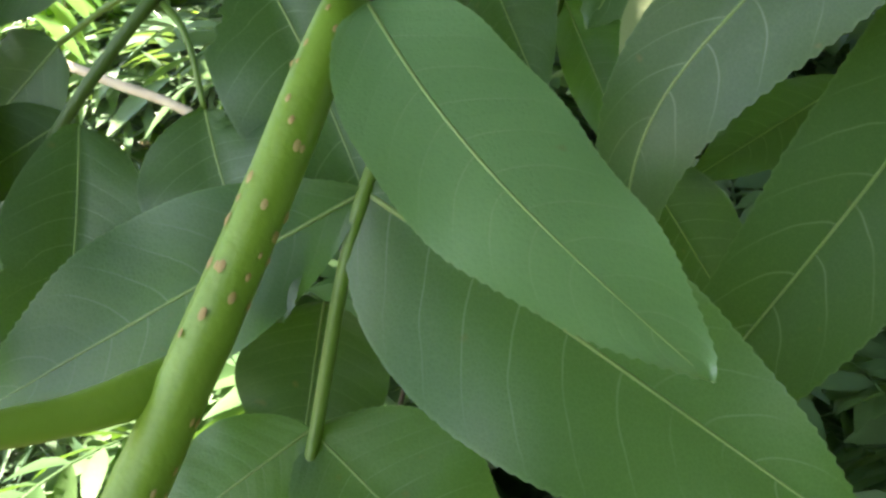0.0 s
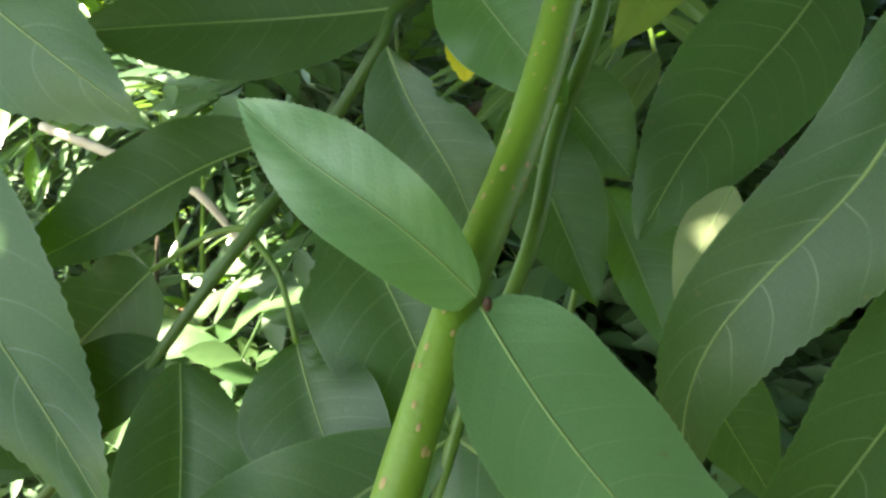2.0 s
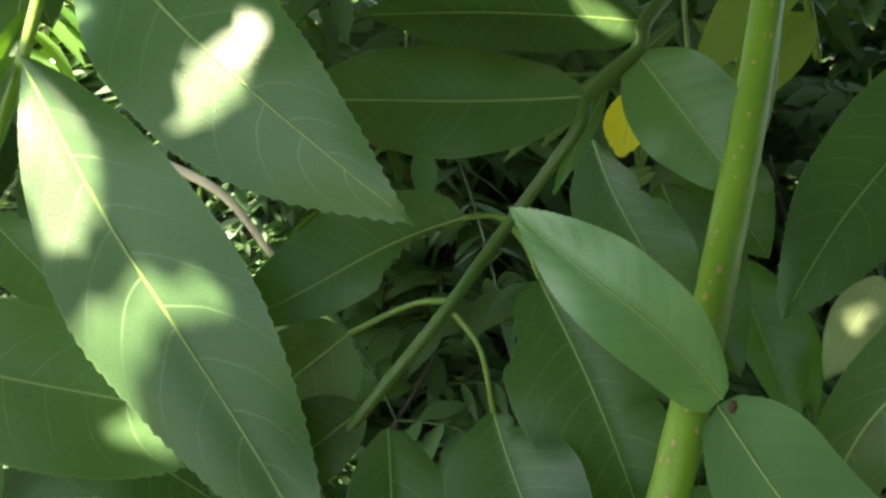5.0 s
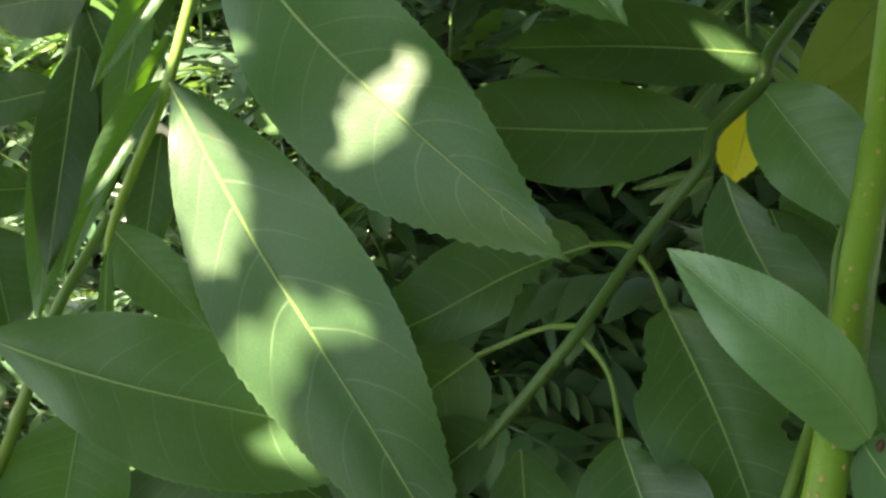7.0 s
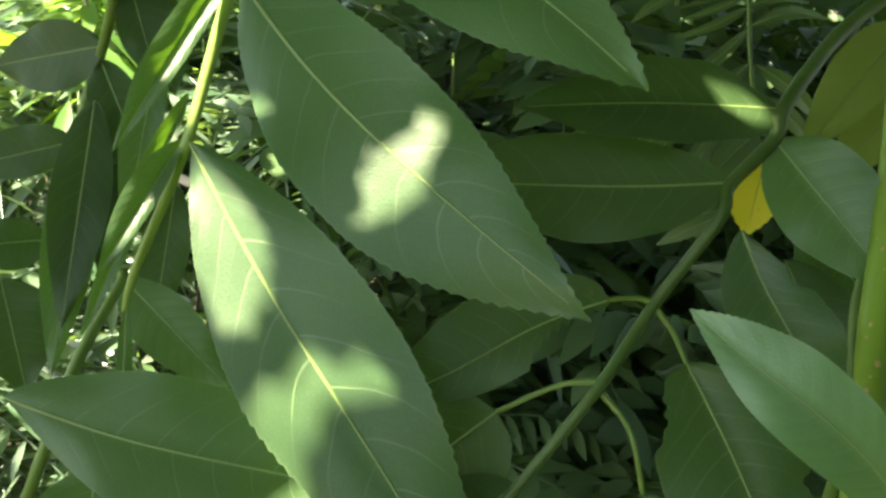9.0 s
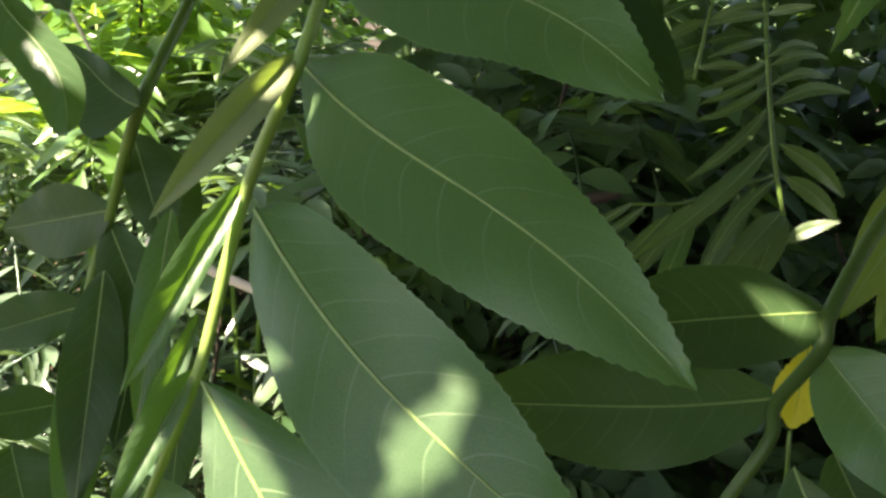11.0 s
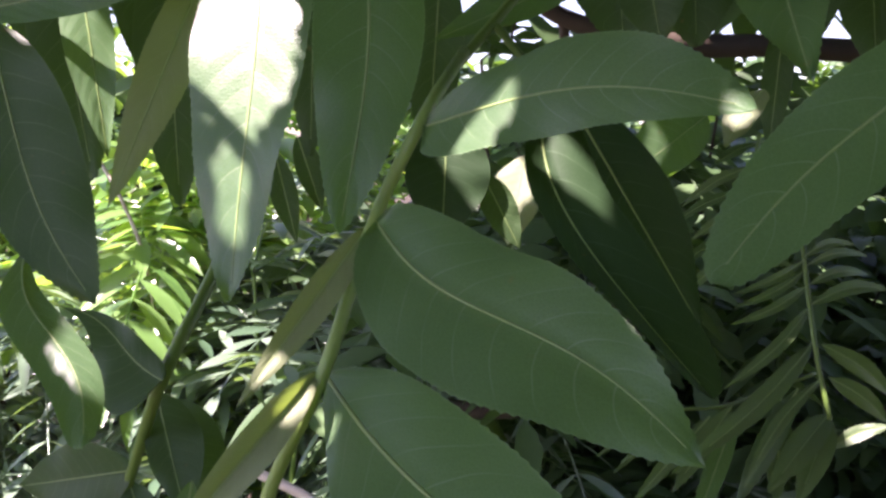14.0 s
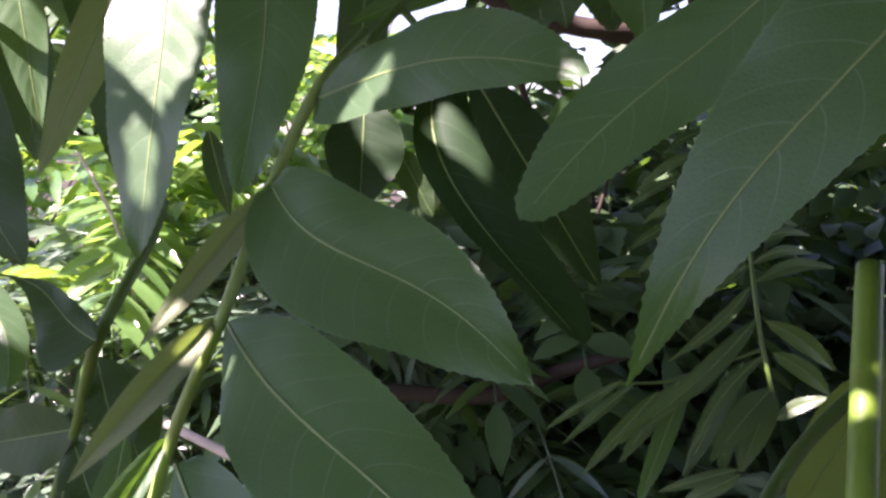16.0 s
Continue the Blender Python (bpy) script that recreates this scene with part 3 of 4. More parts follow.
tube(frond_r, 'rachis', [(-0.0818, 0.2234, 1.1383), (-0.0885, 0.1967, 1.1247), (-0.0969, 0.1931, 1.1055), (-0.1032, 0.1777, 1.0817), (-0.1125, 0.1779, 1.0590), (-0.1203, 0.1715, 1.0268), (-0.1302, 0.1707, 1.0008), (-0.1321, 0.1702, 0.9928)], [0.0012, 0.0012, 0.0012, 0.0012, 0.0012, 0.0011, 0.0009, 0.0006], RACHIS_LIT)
leaflet(frond_r, (-0.0956, 0.1853, 1.1058), (-0.0497, 0.1432, 1.0797), (-0.3013, -0.7179, 0.6276), 0.0110, 0.0138, bend=0.064, lat=-0.023, fold=0.236, peak=0.470, point=0.856, base_round=0.416, skew=-0.053, lat2=-0.032)
leaflet(frond_r, (-0.1039, 0.1842, 1.0800), (-0.0485, 0.1201, 1.0475), (-0.3417, -0.6421, 0.6862), 0.0127, 0.0138, bend=0.044, lat=-0.004, fold=0.155, peak=0.437, point=0.825, base_round=0.846, skew=-0.067, lat2=-0.017)
leaflet(frond_r, (-0.1105, 0.1734, 1.0558), (-0.0509, 0.1258, 1.0124), (-0.2989, -0.8203, 0.4876), 0.0128, 0.0146, bend=0.090, lat=-0.039, fold=-0.056, peak=0.530, point=1.132, base_round=0.446, skew=-0.052, lat2=-0.003)
leaflet(frond_r, (-0.1181, 0.1638, 1.0281), (-0.0568, 0.1207, 0.9473), (-0.0966, -0.9068, 0.4104), 0.0151, 0.0137, bend=0.022, lat=0.004, fold=0.178, peak=0.433, point=1.350, base_round=1.001, skew=-0.018, lat2=-0.008)
leaflet(frond_r, (-0.1318, 0.1705, 0.9938), (-0.1271, 0.1482, 0.9717), (0.2321, -0.6587, 0.7157), 0.0015, 0.0015)
leaflet(frond_r, (-0.1042, 0.1777, 1.0817), (-0.1252, 0.1613, 1.0562), (0.2439, -0.8963, 0.3704), 0.0035, 0.0030, fold=1.0, bend=0.08, material=LEAF_PALE)
leaflet(frond_r, (-0.0979, 0.1931, 1.1045), (-0.1154, 0.1685, 1.0779), (0.3607, -0.7914, 0.4936), 0.0033, 0.0026, fold=0.6, material=LEAF_PALE)
leaflet(frond_r, (-0.1135, 0.1779, 1.0590), (-0.1312, 0.1617, 1.0259), (0.2417, -0.9167, 0.3181), 0.0023, 0.0040, fold=0.8)
leaflet(frond_r, (-0.1213, 0.1715, 1.0268), (-0.1332, 0.1580, 1.0039), (0.2297, -0.8861, 0.4026), 0.0021, 0.0039, fold=0.8)
leaflet(frond_r, (-0.1218, 0.1793, 1.0346), (-0.1377, 0.1602, 0.9903), (0.2963, -0.9114, 0.2856), 0.0019, 0.0032, fold=0.8)
leaflet(frond_r, (-0.0883, 0.1948, 1.1226), (-0.0405, 0.1620, 1.1259), (-0.5492, -0.7643, 0.3380), 0.0092, 0.0080, bend=0.059, lat=0.059, fold=0.056, peak=0.429, point=0.585, base_round=0.340, skew=0.159, lat2=-0.007)
leaflet(frond_r, (-0.1027, 0.2053, 1.1651), (-0.1023, 0.1870, 1.1037), (0.0755, -0.9550, 0.2867), 0.0100, 0.0099, bend=-0.002, lat=0.054, fold=0.173, peak=0.376, point=0.721, base_round=0.719, skew=-0.017, lat2=0.004, material=LEAF)
# lower compound leaf
frond_l = thing("compound_leaf", (-0.1462, 0.1615, 0.9640), "low compound leaf with bluish green leaflets", "leaf", "compound leaves of the shrub")
tube(frond_l, 'rachis', [(-0.1638, 0.1665, 0.9270), (-0.1517, 0.1628, 0.9504), (-0.1465, 0.1640, 0.9651), (-0.1425, 0.1718, 0.9802), (-0.1364, 0.1867, 0.9951)], [0.0013, 0.0013, 0.0012, 0.0012, 0.0011], RACHIS)
leaflet(frond_l, (-0.1476, 0.1503, 0.9831), (-0.0719, 0.1415, 0.9702), (0.0475, -0.6720, 0.7390), 0.0133, 0.0150, bend=0.024, lat=-0.025, fold=0.176, peak=0.514, point=0.918, base_round=0.777, skew=-0.067, lat2=-0.009)
leaflet(frond_l, (-0.1398, 0.1753, 0.9558), (-0.1409, 0.1544, 0.9245), (0.2377, -0.8119, 0.5333), 0.0122, 0.0134)
leaflet(frond_l, (-0.1416, 0.2021, 0.9886), (-0.1132, 0.1837, 0.9701), (-0.0143, -0.7215, 0.6922), 0.0063, 0.0078)
leaflet(frond_l, (-0.1641, 0.2478, 1.0112), (-0.1651, 0.2189, 0.9556), (0.3208, -0.8425, 0.4327), 0.0066, 0.0070)
leaflet(frond_l, (-0.1405, 0.2352, 1.0409), (-0.1451, 0.2145, 0.9937), (0.2755, -0.8902, 0.3628), 0.0041, 0.0054)
leaflet(frond_l, (-0.1418, 0.1731, 0.9330), (-0.0786, 0.1629, 0.9450), (-0.2423, -0.6038, 0.7594), 0.0094, 0.0100, material=LEAF_FULL_SHADE)
leaflet(frond_l, (-0.1179, 0.1645, 0.9638), (-0.0798, 0.1514, 0.9478), (0.1180, -0.6133, 0.7810), 0.0107, 0.0107, material=LEAF_SHADE)
# compound leaf on the left, mostly in shade
frond_q = thing("compound_leaf", (-0.1484, 0.2389, 1.0639), "shaded compound leaf with dark rachis and curled leaflets", "leaf", "compound leaves of the shrub")
tube(frond_q, 'rachis', [(-0.1400, 0.2659, 1.0970), (-0.1416, 0.2579, 1.0860), (-0.1484, 0.2389, 1.0639), (-0.1619, 0.2577, 1.0348), (-0.1704, 0.2591, 1.0081), (-0.1811, 0.2592, 0.9502)], [0.0016, 0.0016, 0.0016, 0.0014, 0.0013, 0.0011], RACHIS)
leaflet(frond_q, (-0.1461, 0.2314, 1.0651), (-0.1759, 0.2451, 1.0789), (-0.1195, -0.8214, 0.5577), 0.0119, 0.0044, bend=-0.037, lat=-0.053, fold=0.130, peak=0.218, point=1.350, base_round=0.760, skew=-0.068, lat2=0.036, material=LEAF_FULL_SHADE)
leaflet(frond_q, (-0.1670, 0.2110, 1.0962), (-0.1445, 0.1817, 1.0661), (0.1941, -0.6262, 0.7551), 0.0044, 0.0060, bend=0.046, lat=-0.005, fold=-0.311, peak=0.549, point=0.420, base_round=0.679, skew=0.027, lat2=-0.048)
leaflet(frond_q, (-0.1619, 0.2577, 1.0348), (-0.1946, 0.2665, 1.0261), (-0.2971, -0.9422, 0.1550), 0.0103, 0.0093, material=LEAF_FULL_SHADE)
leaflet(frond_q, (-0.1704, 0.2591, 1.0081), (-0.2013, 0.2522, 0.9991), (0.1362, -0.9559, 0.2604), 0.0068, 0.0075, material=LEAF_FULL_SHADE)
leaflet(frond_q, (-0.1788, 0.2586, 0.9792), (-0.1991, 0.2468, 0.9791), (0.4573, -0.7937, 0.4011), 0.0079, 0.0070, material=LEAF_FULL_SHADE)
leaflet(frond_q, (-0.1550, 0.2554, 1.0556), (-0.1441, 0.2428, 1.0291), (0.1679, -0.8617, 0.4789), 0.0082, 0.0054, material=LEAF_FULL_SHADE)
leaflet(frond_q, (-0.1633, 0.2594, 1.0309), (-0.1436, 0.2395, 0.9975), (0.1385, -0.8121, 0.5669), 0.0070, 0.0080, material=LEAF_FULL_SHADE)
leaflet(frond_q, (-0.1682, 0.2802, 1.0176), (-0.1691, 0.2651, 0.9870), (0.3210, -0.8524, 0.4128), 0.0087, 0.0087, material=LEAF_FULL_SHADE)
leaflet(frond_q, (-0.1554, 0.2646, 1.0517), (-0.1414, 0.2521, 1.0235), (0.1786, -0.8635, 0.4717), 0.0102, 0.0087, material=LEAF_FULL_SHADE)
leaflet(frond_q, (-0.1609, 0.2465, 1.0216), (-0.1631, 0.2218, 0.9674), (0.3094, -0.8698, 0.3844), 0.0073, 0.0077, material=LEAF_FULL_SHADE)
leaflet(frond_q, (-0.1411, 0.2503, 0.9995), (-0.1424, 0.2306, 0.9644), (0.2267, -0.8530, 0.4700), 0.0061, 0.0067, material=LEAF_FULL_SHADE)
leaflet(frond_q, (-0.1911, 0.2540, 0.9683), (-0.1784, 0.2362, 0.9418), (0.2908, -0.7229, 0.6268), 0.0121, 0.0121, material=LEAF_FULL_SHADE)
leaflet(frond_q, (-0.1574, 0.2643, 1.0035), (-0.1602, 0.2438, 0.9728), (0.2909, -0.8074, 0.5133), 0.0058, 0.0064, material=LEAF_DEEP_SHADE)
# hanging leaves of the branch above
frond_u = thing("compound_leaf", (-0.1211, 0.2053, 1.1648), "hanging leaves, some sunlit from above", "leaf", "compound leaves of the shrub")
tube(frond_u, 'rachis', [(-0.1875, 0.2244, 1.1630), (-0.1430, 0.2154, 1.1678), (-0.0970, 0.2057, 1.1657), (-0.0639, 0.2166, 1.1706)], [0.0014, 0.0014, 0.0013, 0.0012], RACHIS)
leaflet(frond_u, (-0.1214, 0.2103, 1.1644), (-0.1206, 0.1851, 1.0916), (-0.2832, -0.9073, 0.3109), 0.0104, 0.0126, bend=0.018, lat=0.028, fold=0.134, peak=0.329, point=0.700, base_round=0.720, skew=-0.009, lat2=0.008, material=LEAF_GLOSSY)
leaflet(frond_u, (-0.1809, 0.2248, 1.1418), (-0.1517, 0.2066, 1.0864), (0.0264, -0.9455, 0.3244), 0.0121, 0.0086, bend=0.004, lat=-0.048, fold=0.124, peak=0.521, point=0.754, base_round=0.676, skew=-0.053, lat2=0.010, material=LEAF_FULL_SHADE)
leaflet(frond_u, (-0.1683, 0.2396, 1.1622), (-0.1577, 0.2302, 1.1142), (0.2806, -0.9284, 0.2435), 0.0051, 0.0057, material=LEAF_GLOSSY)
leaflet(frond_u, (-0.1350, 0.2297, 1.1588), (-0.1517, 0.2135, 1.1047), (0.3956, -0.9063, 0.1488), 0.0055, 0.0052, material=LEAF_PALE)
leaflet(frond_u, (-0.1804, 0.2124, 1.1411), (-0.1333, 0.2140, 1.1524), (0.0206, -0.9980, 0.0602), 0.0041, 0.0047)
# leaves on the far side of the branch
frond_v = thing("compound_leaf", (-0.0646, 0.2376, 1.1264), "drooping leaves coloured as in deep shade, with a sunlit fold", "leaf", "compound leaves of the shrub")
tube(frond_v, 'rachis', [(-0.0829, 0.2384, 1.1372), (-0.0754, 0.2444, 1.1470), (-0.0593, 0.2565, 1.1666), (-0.0373, 0.2683, 1.1822)], [0.0012, 0.0012, 0.0012, 0.0012], RACHIS)
tube(frond_v, 'petiolule', [(-0.0754, 0.2444, 1.1470), (-0.0665, 0.2436, 1.1369), (-0.0611, 0.2407, 1.1273)], [0.0010, 0.0009, 0.0008], RACHIS)
leaflet(frond_v, (-0.0641, 0.2250, 1.1345), (-0.0347, 0.1932, 1.0754), (0.2712, -0.7844, 0.5579), 0.0097, 0.0050, bend=0.098, lat=-0.219, fold=0.439, peak=0.448, point=0.420, base_round=0.716, skew=0.016, lat2=-0.018, material=LEAF_DEEP_SHADE)
leaflet(frond_v, (-0.0566, 0.2532, 1.1312), (-0.0218, 0.2536, 1.0770), (-0.0124, -0.9998, -0.0151), 0.0104, 0.0097, material=LEAF_DEEP_SHADE)
leaflet(frond_v, (-0.0852, 0.2623, 1.1250), (-0.0854, 0.2545, 1.0956), (0.0138, -0.9666, 0.2557), 0.0110, 0.0099, material=LEAF_DEEP_SHADE)
leaflet(frond_v, (-0.0761, 0.2613, 1.1126), (-0.0662, 0.2597, 1.0944), (0.0357, -0.9937, 0.1058), 0.0043, 0.0043, material=LEAF_FULL_SHADE)
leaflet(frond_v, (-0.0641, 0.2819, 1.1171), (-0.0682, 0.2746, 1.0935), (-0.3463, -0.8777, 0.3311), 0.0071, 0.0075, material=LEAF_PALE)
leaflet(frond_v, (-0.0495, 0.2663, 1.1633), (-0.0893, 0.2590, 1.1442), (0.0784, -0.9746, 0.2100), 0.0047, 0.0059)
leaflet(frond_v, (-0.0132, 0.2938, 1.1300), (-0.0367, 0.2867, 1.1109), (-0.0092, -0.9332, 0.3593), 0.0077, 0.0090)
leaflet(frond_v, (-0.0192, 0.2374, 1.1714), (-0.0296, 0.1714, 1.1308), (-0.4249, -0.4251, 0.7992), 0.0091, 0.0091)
leaflet(frond_v, (-0.1314, 0.2810, 1.1162), (-0.1246, 0.2788, 1.0918), (0.1731, -0.9755, 0.1361), 0.0034, 0.0040, material=LEAF_FULL_SHADE)
leaflet(frond_v, (-0.1270, 0.2915, 1.1203), (-0.1195, 0.2896, 1.0998), (0.1421, -0.9800, 0.1392), 0.0042, 0.0035, material=LEAF_FULL_SHADE)
leaflet(frond_v, (-0.0364, 0.2773, 1.1715), (-0.0310, 0.2751, 1.1465), (-0.2126, -0.9762, 0.0429), 0.0089, 0.0089, material=LEAF_FULL_SHADE)
leaflet(frond_v, (-0.0272, 0.2014, 1.1313), (-0.0350, 0.1962, 1.1205), (-0.4, -0.5, 0.77), 0.0034, 0.0038, bend=0.05, material=LEAF_PALE)
# leaves filling the top behind the others, shade put into their green
frond_w = thing("compound_leaf", (-0.1237, 0.3281, 1.1892), "hanging leaves further back, coloured as in shade", "leaf", "compound leaves of the shrub")
tube(frond_w, 'rachis', [(-0.2304, 0.3259, 1.1801), (-0.1594, 0.3277, 1.1897), (-0.0880, 0.3287, 1.1905), (0.0038, 0.3409, 1.2017)], [0.0020, 0.0020, 0.0018, 0.0015], RACHIS)
leaflet(frond_w, (-0.1980, 0.2954, 1.1714), (-0.1816, 0.2845, 1.1065), (0.3081, -0.9225, 0.2325), 0.0099, 0.0099, teeth=26, point=0.7, material=LEAF_FULL_SHADE)
leaflet(frond_w, (-0.2152, 0.3159, 1.1784), (-0.2011, 0.3069, 1.1339), (0.2986, -0.9126, 0.2791), 0.0094, 0.0094, teeth=26, point=0.7, material=LEAF_FULL_SHADE)
leaflet(frond_w, (-0.1720, 0.3163, 1.1765), (-0.1634, 0.3041, 1.0989), (0.2605, -0.9489, 0.1779), 0.0106, 0.0106, teeth=26, point=0.7, material=LEAF_FULL_SHADE)
leaflet(frond_w, (-0.1911, 0.3366, 1.1819), (-0.1766, 0.3271, 1.1325), (0.2196, -0.9443, 0.2452), 0.0082, 0.0082, teeth=26, point=0.7, material=LEAF_FULL_SHADE)
leaflet(frond_w, (-0.1239, 0.2967, 1.1756), (-0.1225, 0.2860, 1.1149), (0.1442, -0.9740, 0.1748), 0.0072, 0.0072, teeth=26, point=0.7, material=LEAF_FULL_SHADE)
leaflet(frond_w, (-0.0889, 0.3069, 1.1724), (-0.0907, 0.2964, 1.1143), (0.0323, -0.9838, 0.1766), 0.0079, 0.0079, teeth=26, point=0.7, material=LEAF_FULL_SHADE)
leaflet(frond_w, (-0.0381, 0.3199, 1.1968), (-0.0346, 0.3105, 1.1496), (-0.1929, -0.9649, 0.1781), 0.0162, 0.0162, teeth=26, point=0.7, material=LEAF_FULL_SHADE)
leaflet(frond_w, (-0.0125, 0.3306, 1.2003), (-0.0107, 0.3210, 1.1515), (-0.2544, -0.9508, 0.1770), 0.0150, 0.0150, teeth=26, point=0.7, material=LEAF_FULL_SHADE)
leaflet(frond_w, (0.0175, 0.3274, 1.1623), (0.0126, 0.3184, 1.1212), (-0.2869, -0.9283, 0.2363), 0.0046, 0.0046, teeth=26, point=0.7, material=LEAF_FULL_SHADE)
leaflet(frond_w, (-0.0636, 0.3496, 1.1962), (-0.0572, 0.3419, 1.1672), (-0.1688, -0.9614, 0.2171), 0.0094, 0.0094, teeth=26, point=0.7, material=LEAF_FULL_SHADE)
leaflet(frond_w, (0.0280, 0.3304, 1.1929), (0.0199, 0.3143, 1.1506), (-0.25, -0.94, 0.2), 0.0095, 0.0095, teeth=26, point=0.7, material=LEAF_FULL_SHADE)
leaflet(frond_w, (0.0505, 0.3516, 1.2022), (0.0501, 0.3345, 1.1481), (-0.25, -0.94, 0.2), 0.0125, 0.0125, teeth=26, point=0.7, material=LEAF_FULL_SHADE)
leaflet(frond_w, (0.0667, 0.3414, 1.1985), (0.0557, 0.3242, 1.1440), (-0.25, -0.94, 0.2), 0.0125, 0.0125, teeth=26, point=0.7, material=LEAF_FULL_SHADE)
leaflet(frond_w, (-0.0238, 0.3609, 1.2039), (-0.0274, 0.3450, 1.1631), (-0.25, -0.94, 0.2), 0.0085, 0.0085, teeth=26, point=0.7, material=LEAF_FULL_SHADE)
# two big leaves close to the camera
near_shoot = thing("leafy_shoot", (-0.0172, 0.1218, 1.1419), "two big green leaves on a shoot close by", "shoot")
tube(near_shoot, 'stem', [(-0.0314, 0.1342, 1.1630), (-0.0124, 0.1242, 1.1444), (0.0028, 0.1204, 1.1287), (0.0164, 0.1180, 1.1069)], [0.0015, 0.0015, 0.0015, 0.0015], RACHIS)
leaflet(near_shoot, (-0.0083, 0.1441, 1.1495), (-0.0530, 0.1340, 1.1045), (-0.1918, -0.8999, 0.3917), 0.0074, 0.0068, bend=-0.037, lat=-0.007, fold=0.097, peak=0.52, point=0.448, base_round=0.806, skew=-0.003, lat2=0.020)
leaflet(near_shoot, (-0.0021, 0.1183, 1.1428), (-0.0425, 0.1100, 1.0884), (-0.2248, -0.9247, 0.3071), 0.0073, 0.0104, bend=0.034, lat=-0.033, fold=0.157, peak=0.353, point=1.000, base_round=0.720, skew=0.050, lat2=0.015)
# feathery leaf in the shade behind
fern = thing("compound_leaf", (0.1048, 0.5322, 1.0800), "feathery grey-green leaf with many narrow leaflets in shade", "leaf", "feathery leaves behind")
tube(fern, 'rachis', [(0.1093, 0.5689, 1.1183), (0.1046, 0.5372, 1.0798), (0.1022, 0.5247, 1.0678), (0.1017, 0.5113, 1.0449), (0.1025, 0.4974, 1.0189), (0.1074, 0.4883, 0.9901)], [0.0012, 0.0012, 0.0012, 0.0012, 0.0012, 0.0012], RACHIS)
leaflet(fern, (0.1014, 0.5355, 1.1001), (0.0669, 0.5048, 1.0970), (0.5870, -0.7007, 0.4055), 0.0024, 0.0024, teeth=10, rib=1.6, fold=0.3, bend=0.05, material=LEAF_FERN)
leaflet(fern, (0.1022, 0.5339, 1.0901), (0.0617, 0.5026, 1.0834), (0.4778, -0.7248, 0.4964), 0.0026, 0.0026, teeth=10, rib=1.6, fold=0.3, bend=0.05, material=LEAF_FERN)
leaflet(fern, (0.1005, 0.5365, 1.1058), (0.1132, 0.5069, 1.1114), (-0.9211, -0.3787, 0.0902), 0.0024, 0.0024, teeth=10, rib=1.6, fold=0.3, bend=0.05, material=LEAF_FERN)
leaflet(fern, (0.1022, 0.5339, 1.0901), (0.1162, 0.5043, 1.0953), (-0.9033, -0.3984, 0.1592), 0.0027, 0.0027, teeth=10, rib=1.6, fold=0.3, bend=0.05, material=LEAF_FERN)
leaflet(fern, (0.1034, 0.5317, 1.0766), (0.0620, 0.4999, 1.0672), (0.4103, -0.7055, 0.5779), 0.0026, 0.0026, teeth=10, rib=1.6, fold=0.3, bend=0.05, material=LEAF_FERN)
leaflet(fern, (0.0965, 0.5094, 1.0670), (0.0544, 0.4869, 1.0513), (0.1865, -0.7727, 0.6068), 0.0023, 0.0023, teeth=10, rib=1.6, fold=0.3, bend=0.05, lat=0.06, point=0.8, material=LEAF_FERN)
leaflet(fern, (0.0966, 0.5086, 1.0615), (0.0554, 0.4859, 1.0447), (0.1631, -0.7618, 0.6270), 0.0025, 0.0025, teeth=10, rib=1.6, fold=0.3, bend=0.05, lat=0.06, point=0.8, material=LEAF_FERN)
leaflet(fern, (0.0979, 0.5075, 1.0538), (0.0547, 0.4848, 1.0367), (0.1523, -0.7620, 0.6294), 0.0028, 0.0028, teeth=10, rib=1.6, fold=0.3, bend=0.05, lat=0.06, point=0.8, material=LEAF_FERN)
leaflet(fern, (0.0993, 0.5059, 1.0427), (0.0461, 0.4608, 1.0106), (0.0937, -0.6485, 0.7554), 0.0035, 0.0035, teeth=10, rib=1.6, fold=0.3, bend=0.05, lat=0.05, point=0.8, material=LEAF_FERN)
leaflet(fern, (0.1021, 0.5034, 1.0254), (0.0175, 0.4357, 0.9767), (0.0795, -0.6455, 0.7596), 0.0053, 0.0053, teeth=10, rib=1.6, fold=0.3, bend=0.05, lat=0.04, point=0.8, material=LEAF_FERN)
leaflet(fern, (0.1061, 0.5008, 1.0069), (0.0565, 0.4543, 0.9652), (-0.0573, -0.6319, 0.7729), 0.0035, 0.0035, teeth=10, rib=1.6, fold=0.3, bend=0.05, lat=-0.04, point=0.8, material=LEAF_FERN)
leaflet(fern, (0.1115, 0.4984, 0.9904), (0.0676, 0.4541, 0.9637), (0.0389, -0.5439, 0.8382), 0.0073, 0.0073, teeth=10, rib=1.6, fold=0.3, bend=0.05, lat=0, point=0.8, material=LEAF_FERN)
leaflet(fern, (0.1121, 0.4980, 0.9876), (0.0853, 0.4631, 0.9555), (-0.1589, -0.5995, 0.7844), 0.0073, 0.0073, teeth=10, rib=1.6, fold=0.3, bend=0.05, lat=0, point=0.8, material=LEAF_FERN)
leaflet(fern, (0.0970, 0.5097, 1.0690), (0.1308, 0.5306, 1.0734), (0.4027, -0.7597, 0.5106), 0.0027, 0.0027, teeth=10, rib=1.6, fold=0.3, bend=0.05, lat=0.08, point=0.8, material=LEAF_FERN)
